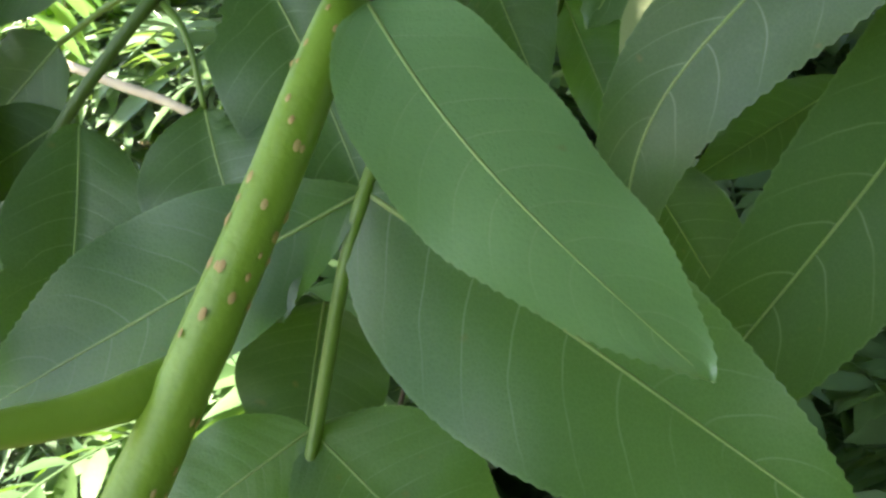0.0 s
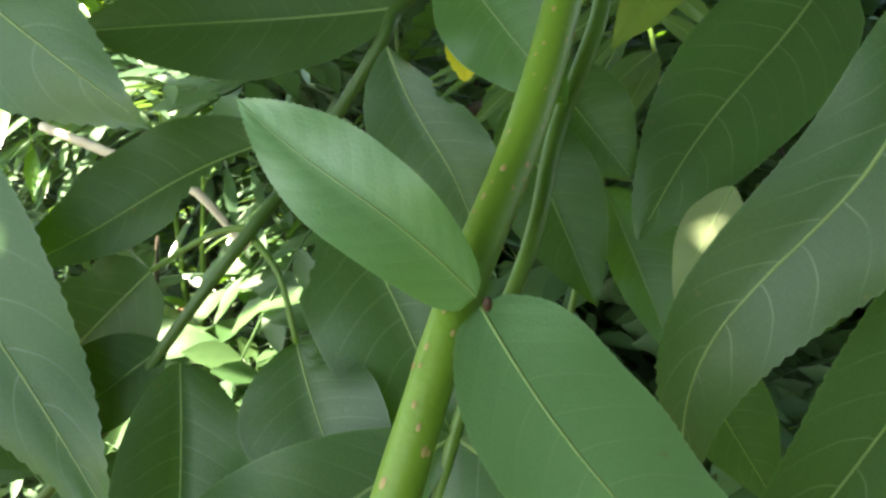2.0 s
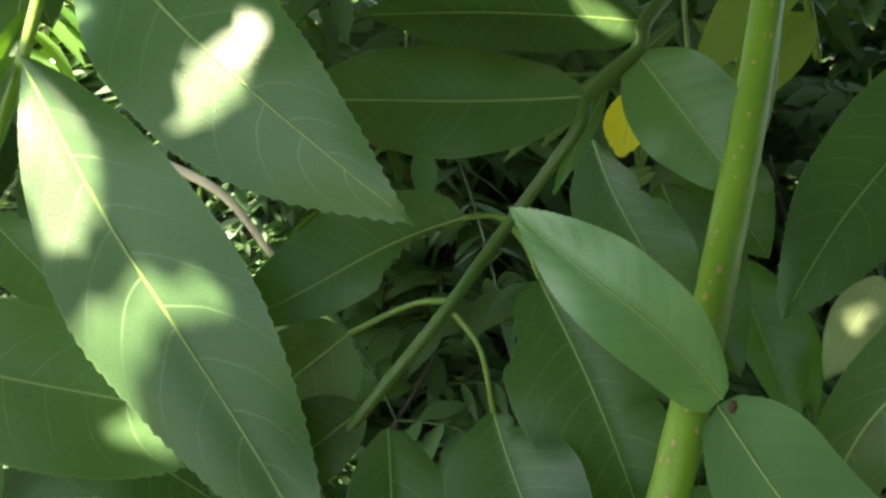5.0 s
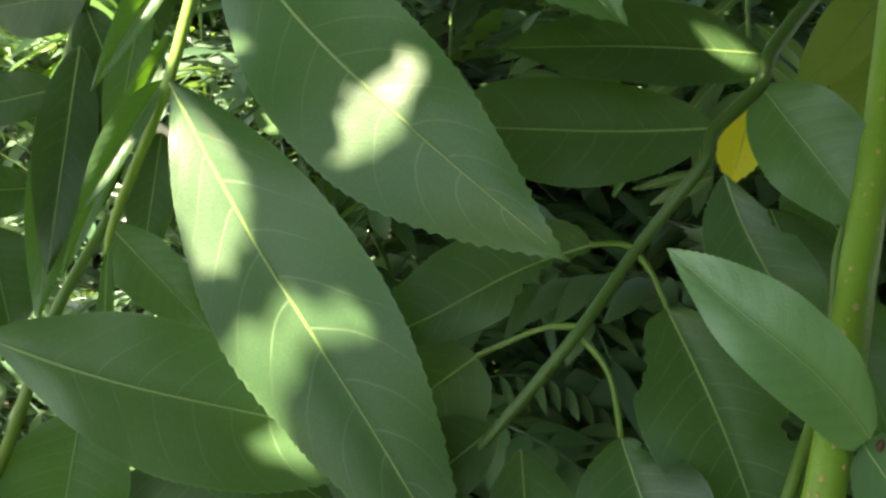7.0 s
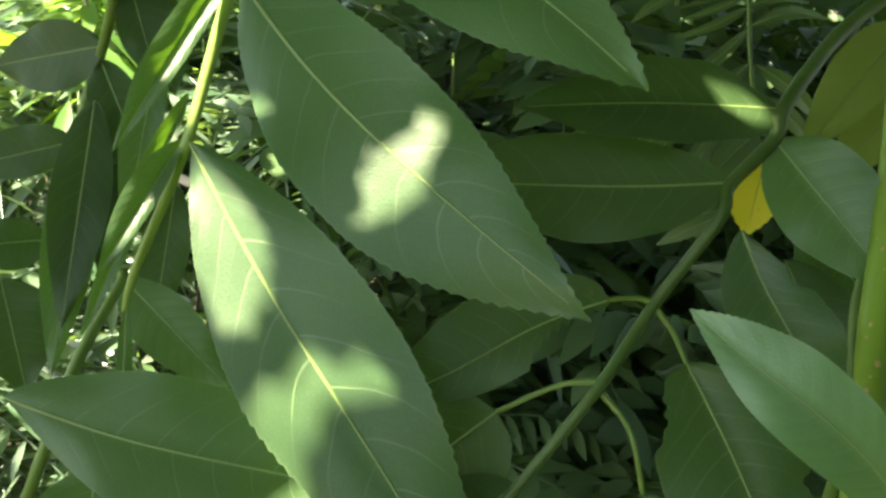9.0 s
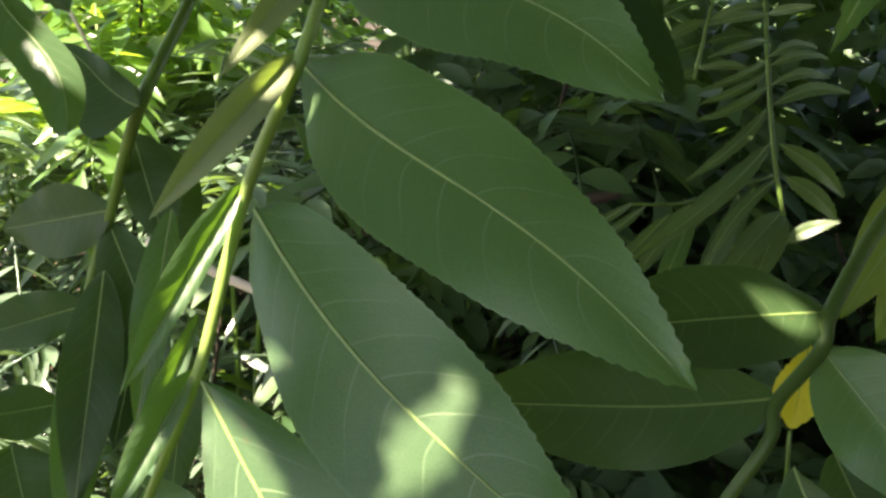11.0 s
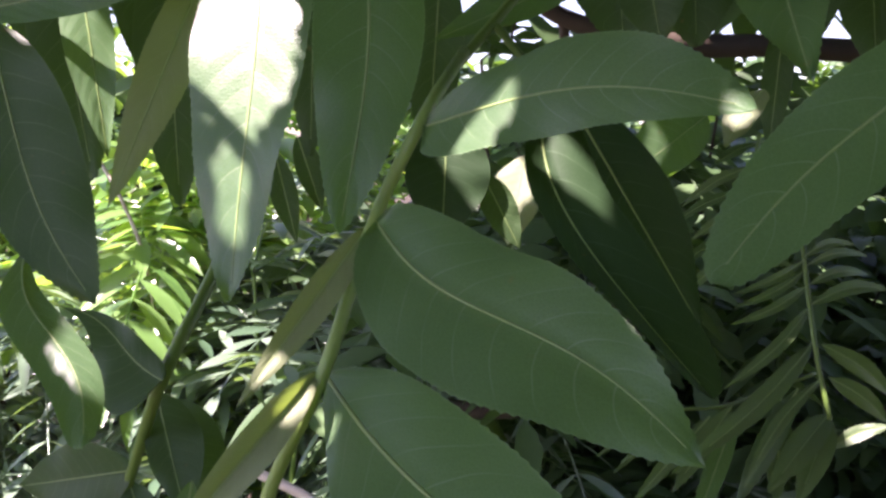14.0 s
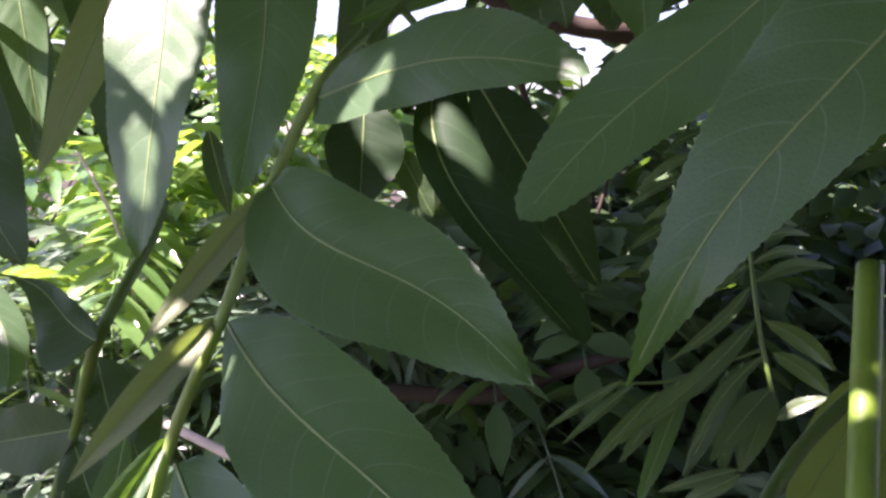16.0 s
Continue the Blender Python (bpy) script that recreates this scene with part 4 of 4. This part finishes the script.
leaflet(fern, (0.0983, 0.5090, 1.0643), (0.1376, 0.5298, 1.0678), (0.3775, -0.7956, 0.4738), 0.0027, 0.0027, teeth=10, rib=1.6, fold=0.3, bend=0.05, lat=0.08, point=0.8, material=LEAF_FERN)
leaflet(fern, (0.0998, 0.5077, 1.0549), (0.1393, 0.5284, 1.0580), (0.3750, -0.7875, 0.4891), 0.0030, 0.0030, teeth=10, rib=1.6, fold=0.3, bend=0.05, lat=0.08, point=0.8, material=LEAF_FERN)
leaflet(fern, (0.1014, 0.5062, 1.0450), (0.1511, 0.5273, 1.0502), (0.2897, -0.8100, 0.5098), 0.0039, 0.0039, teeth=10, rib=1.6, fold=0.3, bend=0.05, lat=0.08, point=0.8, material=LEAF_FERN)
leaflet(fern, (0.1063, 0.5034, 1.0249), (0.1522, 0.5193, 0.9948), (0.3116, -0.9498, -0.0284), 0.0053, 0.0053, teeth=10, rib=1.6, fold=0.3, bend=0.05, lat=0.04, point=0.8, material=LEAF_FERN)
leaflet(fern, (0.1103, 0.5010, 1.0084), (0.1496, 0.5175, 0.9817), (0.3585, -0.9324, -0.0472), 0.0053, 0.0053, teeth=10, rib=1.6, fold=0.3, bend=0.05, lat=0.04, point=0.8, material=LEAF_FERN)
leaflet(fern, (0.1124, 0.4960, 0.9732), (0.1381, 0.4880, 0.9880), (-0.4864, -0.7550, 0.4398), 0.0040, 0.0040, teeth=10, rib=1.6, fold=0.3, bend=0.05, lat=0.05, point=0.8, material=LEAF_FERN)
fern_low = thing("compound_leaf", (0.0700, 0.4994, 0.9979), "low feathery leaf reaching out of the shade", "leaf", "feathery leaves behind")
tube(fern_low, 'rachis', [(0.1152, 0.5306, 1.0035), (0.0863, 0.5146, 0.9975), (0.0531, 0.4888, 0.9945), (0.0261, 0.4788, 0.9951)], [0.0011, 0.0010, 0.0009, 0.0007], RACHIS)
leaflet(fern_low, (0.0322, 0.5034, 0.9904), (-0.0120, 0.4560, 0.9773), (0.3353, -0.5274, 0.7806), 0.0025, 0.0025, teeth=10, rib=1.6, fold=0.3, point=0.85, material=LEAF_FERN)
leaflet(fern_low, (0.0393, 0.5032, 0.9891), (-0.0042, 0.4549, 0.9699), (0.2346, -0.5345, 0.8119), 0.0027, 0.0027, teeth=10, rib=1.6, fold=0.3, point=0.85, material=LEAF_FERN)
leaflet(fern_low, (0.0632, 0.5035, 0.9910), (0.0258, 0.4635, 0.9587), (-0.0035, -0.6254, 0.7803), 0.0049, 0.0049, teeth=10, rib=1.6, fold=0.3, point=0.85, material=LEAF_FERN)
leaflet(fern_low, (0.0661, 0.5031, 0.9882), (0.0341, 0.4602, 0.9356), (-0.1702, -0.7105, 0.6828), 0.0055, 0.0055, teeth=10, rib=1.6, fold=0.3, point=0.85, material=LEAF)
leaflet(fern_low, (0.0969, 0.5050, 1.0014), (0.0649, 0.4915, 0.9424), (-0.3667, -0.8435, 0.3925), 0.0062, 0.0062, teeth=10, rib=1.6, fold=0.3, point=0.85, material=LEAF_FULL_SHADE)
leaflet(fern_low, (0.0885, 0.5044, 0.9971), (0.0886, 0.5012, 0.9394), (-0.3366, -0.9402, 0.0518), 0.0062, 0.0062, teeth=10, rib=1.6, fold=0.3, point=0.85, material=LEAF_FULL_SHADE)
leaflet(fern_low, (0.0952, 0.4970, 0.9454), (0.0540, 0.4999, 0.9308), (-0.2592, -0.7755, 0.5757), 0.0035, 0.0035, teeth=10, rib=1.6, fold=0.3, point=0.85, material=LEAF_FERN)
leaflet(fern_low, (0.0967, 0.4966, 0.9427), (0.0647, 0.4989, 0.9233), (-0.3710, -0.7656, 0.5256), 0.0050, 0.0050, teeth=10, rib=1.6, fold=0.3, point=0.85, material=LEAF_FERN)
leaflet(fern_low, (0.0520, 0.5026, 0.9852), (0.0083, 0.4721, 0.9484), (-0.0615, -0.7303, 0.6803), 0.0039, 0.0039, teeth=10, rib=1.6, fold=0.3, point=0.85, material=LEAF_FERN)
fern_high = thing("compound_leaf", (0.0868, 0.5846, 1.0898), "upper feathery blue-grey leaf in shade", "leaf", "feathery leaves behind")
tube(fern_high, 'rachis', [(0.0766, 0.5682, 1.0510), (0.0868, 0.5846, 1.0898), (0.1023, 0.6118, 1.1323)], [0.0012, 0.0011, 0.0009], RACHIS)
sway = random.Random(31)
for k in range(6):
    foot = Vector((0.0766, 0.5682, 1.0510)).lerp(Vector((0.1023, 0.6118, 1.1323)), 0.08 + 0.17 * k)
    for hand in (1, -1):
        size = sway.uniform(0.034, 0.052)
        reach = Vector((0.93 * hand, -0.12 + sway.uniform(-0.3, 0.2), (0.12 if hand > 0 else -0.38) + sway.uniform(-0.3, 0.2))).normalized() * size
        leaflet(fern_high, foot, foot + reach, (0.15 * hand + sway.uniform(-0.4, 0.4), -0.72, 0.68), 0.0038, 0.0038, teeth=10, rib=1.4, fold=0.3, bend=0.06, lat=0.04 * hand, material=LEAF_FULL_SHADE if k % 2 else LEAF_FERN)
# a brown branch and dry sticks
branch = thing("branch", (0.0076, 0.4278, 1.1634), "dark brown branch high behind the leaves", "branch")
tube(branch, 'side_twig', [(0.0671, 0.4794, 1.1701), (0.0500, 0.4707, 1.1873), (0.0411, 0.4623, 1.2059)], [0.0030, 0.0025, 0.0020], TWIG)
tube(branch, 'side_twig', [(-0.0383, 0.4485, 1.1762), (-0.0338, 0.4566, 1.1548), (-0.0237, 0.4642, 1.1273)], [0.0025, 0.0020, 0.0015], TWIG)
tube(branch, 'wood', [(0.2089, 0.5316, 1.1720), (0.0671, 0.4794, 1.1701), (0.0121, 0.4482, 1.1661), (-0.0383, 0.4485, 1.1762), (-0.0768, 0.4507, 1.2047)], [0.0060, 0.0055, 0.0050, 0.0040, 0.0030], TWIG)
stick = thing("dry_stick", (-0.4865, 1.1045, 1.0892), "pale dry stick among the sunlit leaves", "stick", "dry sticks")
tube(stick, 'wood', [(-0.4897, 1.1050, 1.0922), (-0.4538, 1.0862, 1.0410), (-0.4299, 1.0861, 0.9794), (-0.4264, 1.1221, 0.8901)], [0.0022, 0.0022, 0.0020, 0.0020], TWIG_PALE)
stick_low = thing("dry_stick", (-0.2334, 0.6038, 0.9167), "thin pinkish brown dry stick in the undergrowth", "stick", "dry sticks")
tube(stick_low, 'wood', [(-0.2566, 0.6236, 0.9278), (-0.2059, 0.5977, 0.9151), (-0.1511, 0.5709, 0.8994), (-0.1169, 0.5595, 0.8636)], [0.0030, 0.0032, 0.0030, 0.0020], TWIG_PALE)
fallen_stick = thing("dry_stick", (0.0249, 0.9082, 0.9277), "grey dry stick lying in the undergrowth", "stick", "dry sticks")
tube(fallen_stick, 'wood', [(-0.1395, 0.8867, 0.8791), (-0.0216, 0.8868, 0.8767), (0.0527, 0.8900, 0.9024), (0.1112, 0.8922, 0.9198)], [0.0080, 0.0080, 0.0070, 0.0060], TWIG)


# ---- undergrowth and shrubs behind
def shrub(at, height, spread, fronds, seed, mat, label, name="background_shrub", lean=(0, 0), leaf=0.065, width=0.0058, low=0.25):
    """A bushy shrub: several stems and a crown of feathery leaves."""
    rng = random.Random(seed)
    at = Vector(at)
    root = thing(name, at, label, "shrub", "shrubs behind")
    crown = Heap()
    stems = max(3, fronds // 14)
    lines = []
    for k in range(stems):
        g = 2 * math.pi * (k + rng.random()) / stems
        r = spread * rng.uniform(0.15, 0.8)
        top = at + Vector((math.cos(g) * r + lean[0], math.sin(g) * r + lean[1], height * rng.uniform(0.7, 1.0)))
        midp = at + (top - at) * 0.5 + Vector((-math.cos(g) * r * 0.2, -math.sin(g) * r * 0.2, 0.08 * height))
        line = spline([at + Vector((math.cos(g), math.sin(g), 0)) * 0.04, midp, top], [0.006, 0.0045, 0.002], 6)
        v, f = tube_data(line, 6, k)
        mesh_object("stem", v, f, RACHIS if k % 3 else TWIG, root)
        lines.append(line)
    for k in range(fronds):
        line = lines[k % stems]
        u = low + (1 - low) * rng.random() ** 0.8
        q = line[min(len(line) - 1, int(u * len(line)))][0]
        g = rng.uniform(0, 2 * math.pi)
        way = Vector((math.cos(g), math.sin(g), rng.uniform(0.0, 0.9)))
        crown.frond(rng, q, way, rng.uniform(0.20, 0.36), rng.randint(7, 11), leaf * rng.uniform(0.8, 1.2), width, rng.uniform(0.85, 1.2), rng.uniform(0.2, 0.8))
    ob = crown.build("crown", mat, root)
    ob["kind"] = "stuff"
    return root


rng = random.Random(3)
SUNNY = "sunlit green shrub with narrow leaflets behind the near leaves"
DIM = "green shrub under the tree, its shade in the leaf colour"
for k in range(7):
    shrub((-1.35 + 0.2 * k + rng.uniform(-0.05, 0.05), 1.25 + 0.12 * (k % 3), 0), rng.uniform(0.9, 1.05), 0.32, 95, 20 + k, MASS_COOL, SUNNY, low=0.3)
shrub((-0.50, 1.32, 0), 1.10, 0.16, 60, 33, MASS_SUN, "yellow-green sunlit shrub with larger leaflets, colour brightened as lit", leaf=0.075, width=0.0095, low=0.7)
shrub((-0.34, 1.42, 0), 1.10, 0.15, 50, 34, MASS_COOL, SUNNY, leaf=0.07, width=0.0075, low=0.6)
shrub((-0.28, 1.10, 0), 0.98, 0.10, 46, 35, MASS_COOL, SUNNY, low=0.8)
shrub((-0.14, 0.80, 0), 0.58, 0.08, 40, 36, MASS_SHADE, DIM, width=0.012, low=0.6)
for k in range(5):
    shrub((-1.0 + 0.22 * k, 0.95 + 0.1 * (k % 2), 0), rng.uniform(0.68, 0.8), 0.22, 60, 40 + k, MASS_COOL if k < 4 else MASS_SHADE, SUNNY if k < 4 else DIM, leaf=0.055, width=0.0055)
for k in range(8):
    shrub((-2.6 + 0.7 * k + rng.uniform(-0.2, 0.2), 2.4 + rng.uniform(-0.2, 0.4), 0), rng.uniform(1.25, 1.6) * (1.0 if k < 4 else 0.82), 0.55, 190, 60 + k, MASS_SUN if k < 4 else MASS_SHADE, "tall green shrub further back, coloured for its light", leaf=0.07, width=0.013)
for k in range(7):
    shrub((-4.5 + 1.5 * k, 4.6 + rng.uniform(-0.3, 0.6), 0), rng.uniform(1.45, 1.75), 1.0, 240, 80 + k, MASS_SHADE, "green thicket at the back, colour darkened as shade", leaf=0.13, width=0.028)
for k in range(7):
    shrub((0.0 + 0.2 * k, 1.1 + 0.2 * (k % 3), 0), rng.uniform(0.95, 1.25), 0.32, 100, 100 + k, MASS_SHADE, DIM, leaf=0.065, width=0.012)
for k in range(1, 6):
    shrub((-0.3 + 0.2 * k, 0.72 + 0.1 * (k % 2), 0), rng.uniform(0.62, 0.8), 0.2, 60, 120 + k, MASS_SHADE, DIM, leaf=0.06, width=0.012)

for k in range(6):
    shrub((0.15 + 0.28 * k, 1.9 + 0.15 * (k % 2), 0), rng.uniform(1.1, 1.25), 0.35, 110, 140 + k, MASS_SHADE, DIM, leaf=0.08, width=0.016)

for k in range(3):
    shrub((0.85, 0.05 - 0.42 * k, 0), 1.65, 0.2, 170, 160 + k, MASS_SHADE, "unseen shrub added near the camera to block sky light", leaf=0.08, width=0.016)

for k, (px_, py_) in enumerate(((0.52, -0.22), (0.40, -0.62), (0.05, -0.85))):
    shrub((px_, py_, 0), 1.6, 0.18, 170, 170 + k, MASS_SHADE, "unseen shrub added near the camera to block sky light", leaf=0.08, width=0.018)

# leafy twigs of the tree hanging low behind
twigs = thing("hanging_twigs", (0.3, 0.9, 1.5), "leafy twigs hanging from the tree, shade in their green", "twigs")
crown = Heap()
for k in range(20):
    q = Vector((rng.uniform(-0.55, 0.75), rng.uniform(0.55, 1.5), rng.uniform(1.32, 1.5)))
    end = q + Vector((rng.uniform(-0.25, 0.1), rng.uniform(-0.1, 0.1), -rng.uniform(0.08, 0.2)))
    line = spline([q, (q + end) / 2 + Vector((0, 0, 0.03)), end], [0.003, 0.0025, 0.0015], 5)
    v, f = tube_data(line, 6, k)
    mesh_object("twig", v, f, TWIG, twigs)
    for m in range(9):
        p = line[rng.randrange(len(line))][0]
        g = rng.uniform(0, 6.28)
        way = Vector((math.cos(g), math.sin(g), rng.uniform(-0.9, 0.3)))
        crown.add(*simple_blade(p, way, Vector((rng.uniform(-0.5, 0.5), -0.6, 1)).normalized(), rng.uniform(0.07, 0.12), rng.uniform(0.014, 0.022), 0.3))
ob = crown.build("foliage", MASS_SHADE, twigs)
ob["kind"] = "stuff"
heap = Heap()
for k in range(1500):
    p = Vector((rng.uniform(-3.5, 4.0), rng.uniform(1.0, 6.5), rng.uniform(0.05, 0.4)))
    g = rng.uniform(0, 6.28)
    heap.frond(rng, p, Vector((math.cos(g), math.sin(g), rng.uniform(0.3, 1.2))), rng.uniform(0.2, 0.35), 6, rng.uniform(0.06, 0.09), 0.014)
for k in range(900):
    g = rng.uniform(0, 6.28)
    d = rng.uniform(1.0, 5.0)
    p = Vector((d * math.cos(g), d * math.sin(g) - 0.3, rng.uniform(0.03, 0.12)))
    g = rng.uniform(0, 6.28)
    heap.frond(rng, p, Vector((math.cos(g), math.sin(g), rng.uniform(0.3, 1.0))), rng.uniform(0.2, 0.35), 6, rng.uniform(0.06, 0.09), 0.012)
tagged(heap.build("undergrowth", MASS), "low green undergrowth covering the soil", "undergrowth", kind="stuff")

# ---- canopy added overhead, out of view: its gaps let the sun through in chosen spots
GAPS, SLOTS = [], []


def gap(place, radius):
    GAPS.append((Vector(place), radius))


gap((-0.0149, 0.1722, 1.0388), 0.001)
gap((-0.0770, 0.1827, 1.1261), 0.000)
gap((-0.0800, 0.1822, 1.1225), 0.001)
gap((-0.0832, 0.2600, 1.1191), 0.000)
gap((-0.0618, 0.2378, 1.1214), 0.003)
gap((-0.0568, 0.2348, 1.1178), 0.002)
gap((-0.0702, 0.2603, 1.1071), 0.006)
gap((-0.0693, 0.2806, 1.1107), 0.005)
gap((-0.0683, 0.2598, 1.1015), 0.005)
gap((-0.0419, 0.1625, 1.1254), 0.001)
gap((-0.0265, 0.2887, 1.1184), 0.000)
gap((-0.1147, 0.1765, 1.0565), 0.001)
gap((-0.1164, 0.1733, 1.0515), 0.001)
gap((-0.1630, 0.2342, 1.1403), 0.004)
gap((-0.1602, 0.2320, 1.1266), 0.004)
gap((0.0214, 0.1904, 1.0796), 0.001)
gap((0.0196, 0.1885, 1.0632), 0.001)
gap((-0.1184, 0.1744, 1.0401), 0.001)
gap((-0.1154, 0.1751, 1.0482), 0.001)
gap((-0.1196, 0.1726, 1.0333), 0.001)
gap((-0.1059, 0.1738, 1.0770), 0.002)
gap((-0.1239, 0.1674, 1.0441), 0.002)
gap((-0.1447, 0.1911, 1.0757), 0.001)
gap((-0.1487, 0.1964, 1.0830), 0.001)
gap((0.0339, 0.1572, 0.9895), 0.0003)
gap((-0.1182, 0.1728, 1.0376), 0.002)
gap((-0.1258, 0.1739, 1.0264), 0.002)
gap((-0.1298, 0.1616, 1.0158), 0.002)
gap((0.1240, 0.4854, 0.9807), 0.004)


def slot(a, b, wide, end):
    """A longer chink between the canopy's leaves: the sun passes it on to the stretch from a to b, so wide at a and at b."""
    SLOTS.append((Vector(a), Vector(b), wide, end))


slot((-0.1142, 0.1612, 1.0190), (-0.1121, 0.1594, 1.0155), 0.0002, 0.0008)
slot((-0.1103, 0.1577, 1.0120), (-0.1048, 0.1525, 1.0020), 0.0026, 0.0037)
slot((-0.1071, 0.1562, 1.0175), (-0.1018, 0.1524, 1.0060), -0.0017, -0.0016)
slot((-0.0826, 0.1395, 0.9991), (-0.0898, 0.1428, 0.9864), -0.0008, 0.0003)
slot((-0.0898, 0.1428, 0.9864), (-0.0942, 0.1412, 0.9786), 0.0003, 0.0013)
slot((-0.0942, 0.1412, 0.9786), (-0.0921, 0.1375, 0.9690), 0.0013, 0.0006)
slot((-0.0790, 0.1400, 1.0420), (-0.0815, 0.1385, 1.0317), -0.0004, -0.0005)
slot((-0.0815, 0.1385, 1.0317), (-0.0858, 0.1366, 1.0215), -0.0005, 0.0001)
slot((-0.1030, 0.1560, 1.0323), (-0.1017, 0.1547, 1.0324), -0.0002, -0.0002)
slot((-0.0172, 0.1745, 1.0424), (-0.0164, 0.1699, 1.0384), 0.0002, 0.0002)
slot((-0.0648, 0.2064, 1.1200), (-0.0646, 0.2058, 1.1170), 0.0004, 0.0002)
slot((-0.0595, 0.2045, 1.1180), (-0.0577, 0.1984, 1.1097), 0.0002, -0.0002)
slot((-0.1277, 0.2032, 1.1433), (-0.1274, 0.1983, 1.1292), 0.0013, 0.0012)
slot((-0.1162, 0.1990, 1.1441), (-0.1162, 0.1930, 1.1250), 0.0010, 0.0004)
slot((-0.1222, 0.2012, 1.1440), (-0.1220, 0.1965, 1.1300), 0.0008, 0.0006)
slot((-0.1208, 0.1910, 1.1129), (-0.1207, 0.1881, 1.1019), 0.0000, -0.0006)
slot((-0.1633, 0.2351, 1.1442), (-0.1597, 0.2308, 1.1204), 0.0004, -0.0001)
slot((-0.0650, 0.2066, 1.1194), (-0.0578, 0.1980, 1.1092), -0.0003, -0.0006)
slot((-0.1526, 0.1967, 1.0828), (-0.1443, 0.1903, 1.0738), -0.0004, -0.0002)
slot((-0.0760, 0.1850, 1.1282), (-0.0815, 0.1858, 1.1198), -0.0007, -0.0003)
slot((-0.0440, 0.1624, 1.1251), (-0.0420, 0.1622, 1.1251), 0.0002, 0.0002)

gap((-0.0326, 0.1978, 1.1257), 0.001)

# two axes square to the sun's rays
EAST = SUN.cross(Vector((0, 1, 0))).normalized()
NORTH = EAST.cross(SUN)
AXES = np.array((EAST, NORTH))
STARTS = np.array([tuple(q) for q, r in GAPS] + [tuple(q[0]) for q in SLOTS]) @ AXES.T
RUNS = np.array([tuple(q) for q, r in GAPS] + [tuple(q[1]) for q in SLOTS]) @ AXES.T - STARTS
SPANS = np.maximum((RUNS * RUNS).sum(1), 1e-12)
WIDE = np.array([r for q, r in GAPS] + [q[2] for q in SLOTS])
FLARE = np.array([0.0 for q in GAPS] + [q[3] - q[2] for q in SLOTS])


def shaded(points, size):
    """Whether a leaf through these points, of that half width, leaves all the chinks free."""
    p = np.array(points) @ AXES.T
    d = p[:, None] - STARTS
    u = np.clip((d * RUNS).sum(2) / SPANS, 0, 1)
    off = np.sqrt(((d - u[..., None] * RUNS) ** 2).sum(2))
    return bool((off > WIDE + u * FLARE + size).all())


rng = random.Random(8)
heap = Heap()


def canopy_leaves(count, xs, ys, zs, heights, long, wide):
    for i in range(count):
        foot = Vector((rng.uniform(*xs), rng.uniform(*ys), zs))
        p = foot + SUN * (rng.uniform(*heights) / SUN.z)
        w = Vector((rng.uniform(-1, 1), rng.uniform(-1, 1), rng.uniform(-0.3, 0.3))).normalized()
        nr = Vector((rng.uniform(-0.4, 0.4), rng.uniform(-0.4, 0.4), 1)).normalized()
        ln, wd = rng.uniform(0.7, 1.2) * long, rng.uniform(0.8, 1.2) * wide
        if shaded([p + w * (ln * s) for s in (0.05, 0.27, 0.5, 0.73, 0.95)], wd * 0.9):
            heap.add(*simple_blade(p, w, nr, ln, wd, 0.1))


canopy_leaves(5000, (-0.34, 0.30), (0.00, 0.34), 1.05, (0.24, 0.42), 0.040, 0.0095)
canopy_leaves(26000, (-0.24, 0.12), (0.05, 0.30), 1.05, (0.20, 0.34), 0.014, 0.0036)
canopy_leaves(3400, (-0.19, 1.8), (0.42, 2.6), 0.9, (0.65, 0.95), 0.11, 0.032)
canopy_leaves(2500, (-0.12, 0.6), (0.34, 0.95), 0.98, (0.45, 0.75), 0.06, 0.017)
canopy_leaves(130, (-1.0, -0.25), (0.7, 1.5), 0.75, (0.80, 1.05), 0.09, 0.026)
canopy_leaves(900, (0.25, 1.2), (-0.6, 0.4), 1.05, (0.5, 0.9), 0.10, 0.03)
tree = thing("unseen_shade_tree", (0.9, -0.9, 0), "unseen tree added so its leafy canopy shades the near leaves", "tree")
v, f = tube_data(spline([(0.9, -0.9, 0), (0.95, -0.9, 0.8), (0.8, -0.7, 1.5), (0.4, -0.2, 1.8), (0.0, 0.5, 1.95)], [0.05, 0.042, 0.035, 0.022, 0.01], 8), 10)
mesh_object("trunk", v, f, TWIG, tree)
for ends, thick in (
    (((0.55, -0.4, 1.70), (0.30, -0.10, 1.60), (0.08, 0.06, 1.45)), 0.012),
    (((0.40, -0.2, 1.80), (0.50, 0.50, 1.84), (0.55, 1.30, 1.78), (0.40, 2.00, 1.70)), 0.018),
    (((0.50, 0.50, 1.84), (0.80, 0.80, 1.80), (1.15, 1.20, 1.72)), 0.010),
    (((0.55, 1.30, 1.78), (0.20, 1.60, 1.76), (-0.10, 1.90, 1.70)), 0.009),
    (((0.80, -0.7, 1.50), (0.85, -0.5, 1.70), (0.75, -0.1, 1.80)), 0.014),
):
    v, f = tube_data(spline(ends, [thick * (1 - 0.7 * k / (len(ends) - 1)) for k in range(len(ends))], 8), 8)
    mesh_object("limb", v, f, TWIG, tree)
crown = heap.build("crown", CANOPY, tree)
crown["kind"] = "stuff"
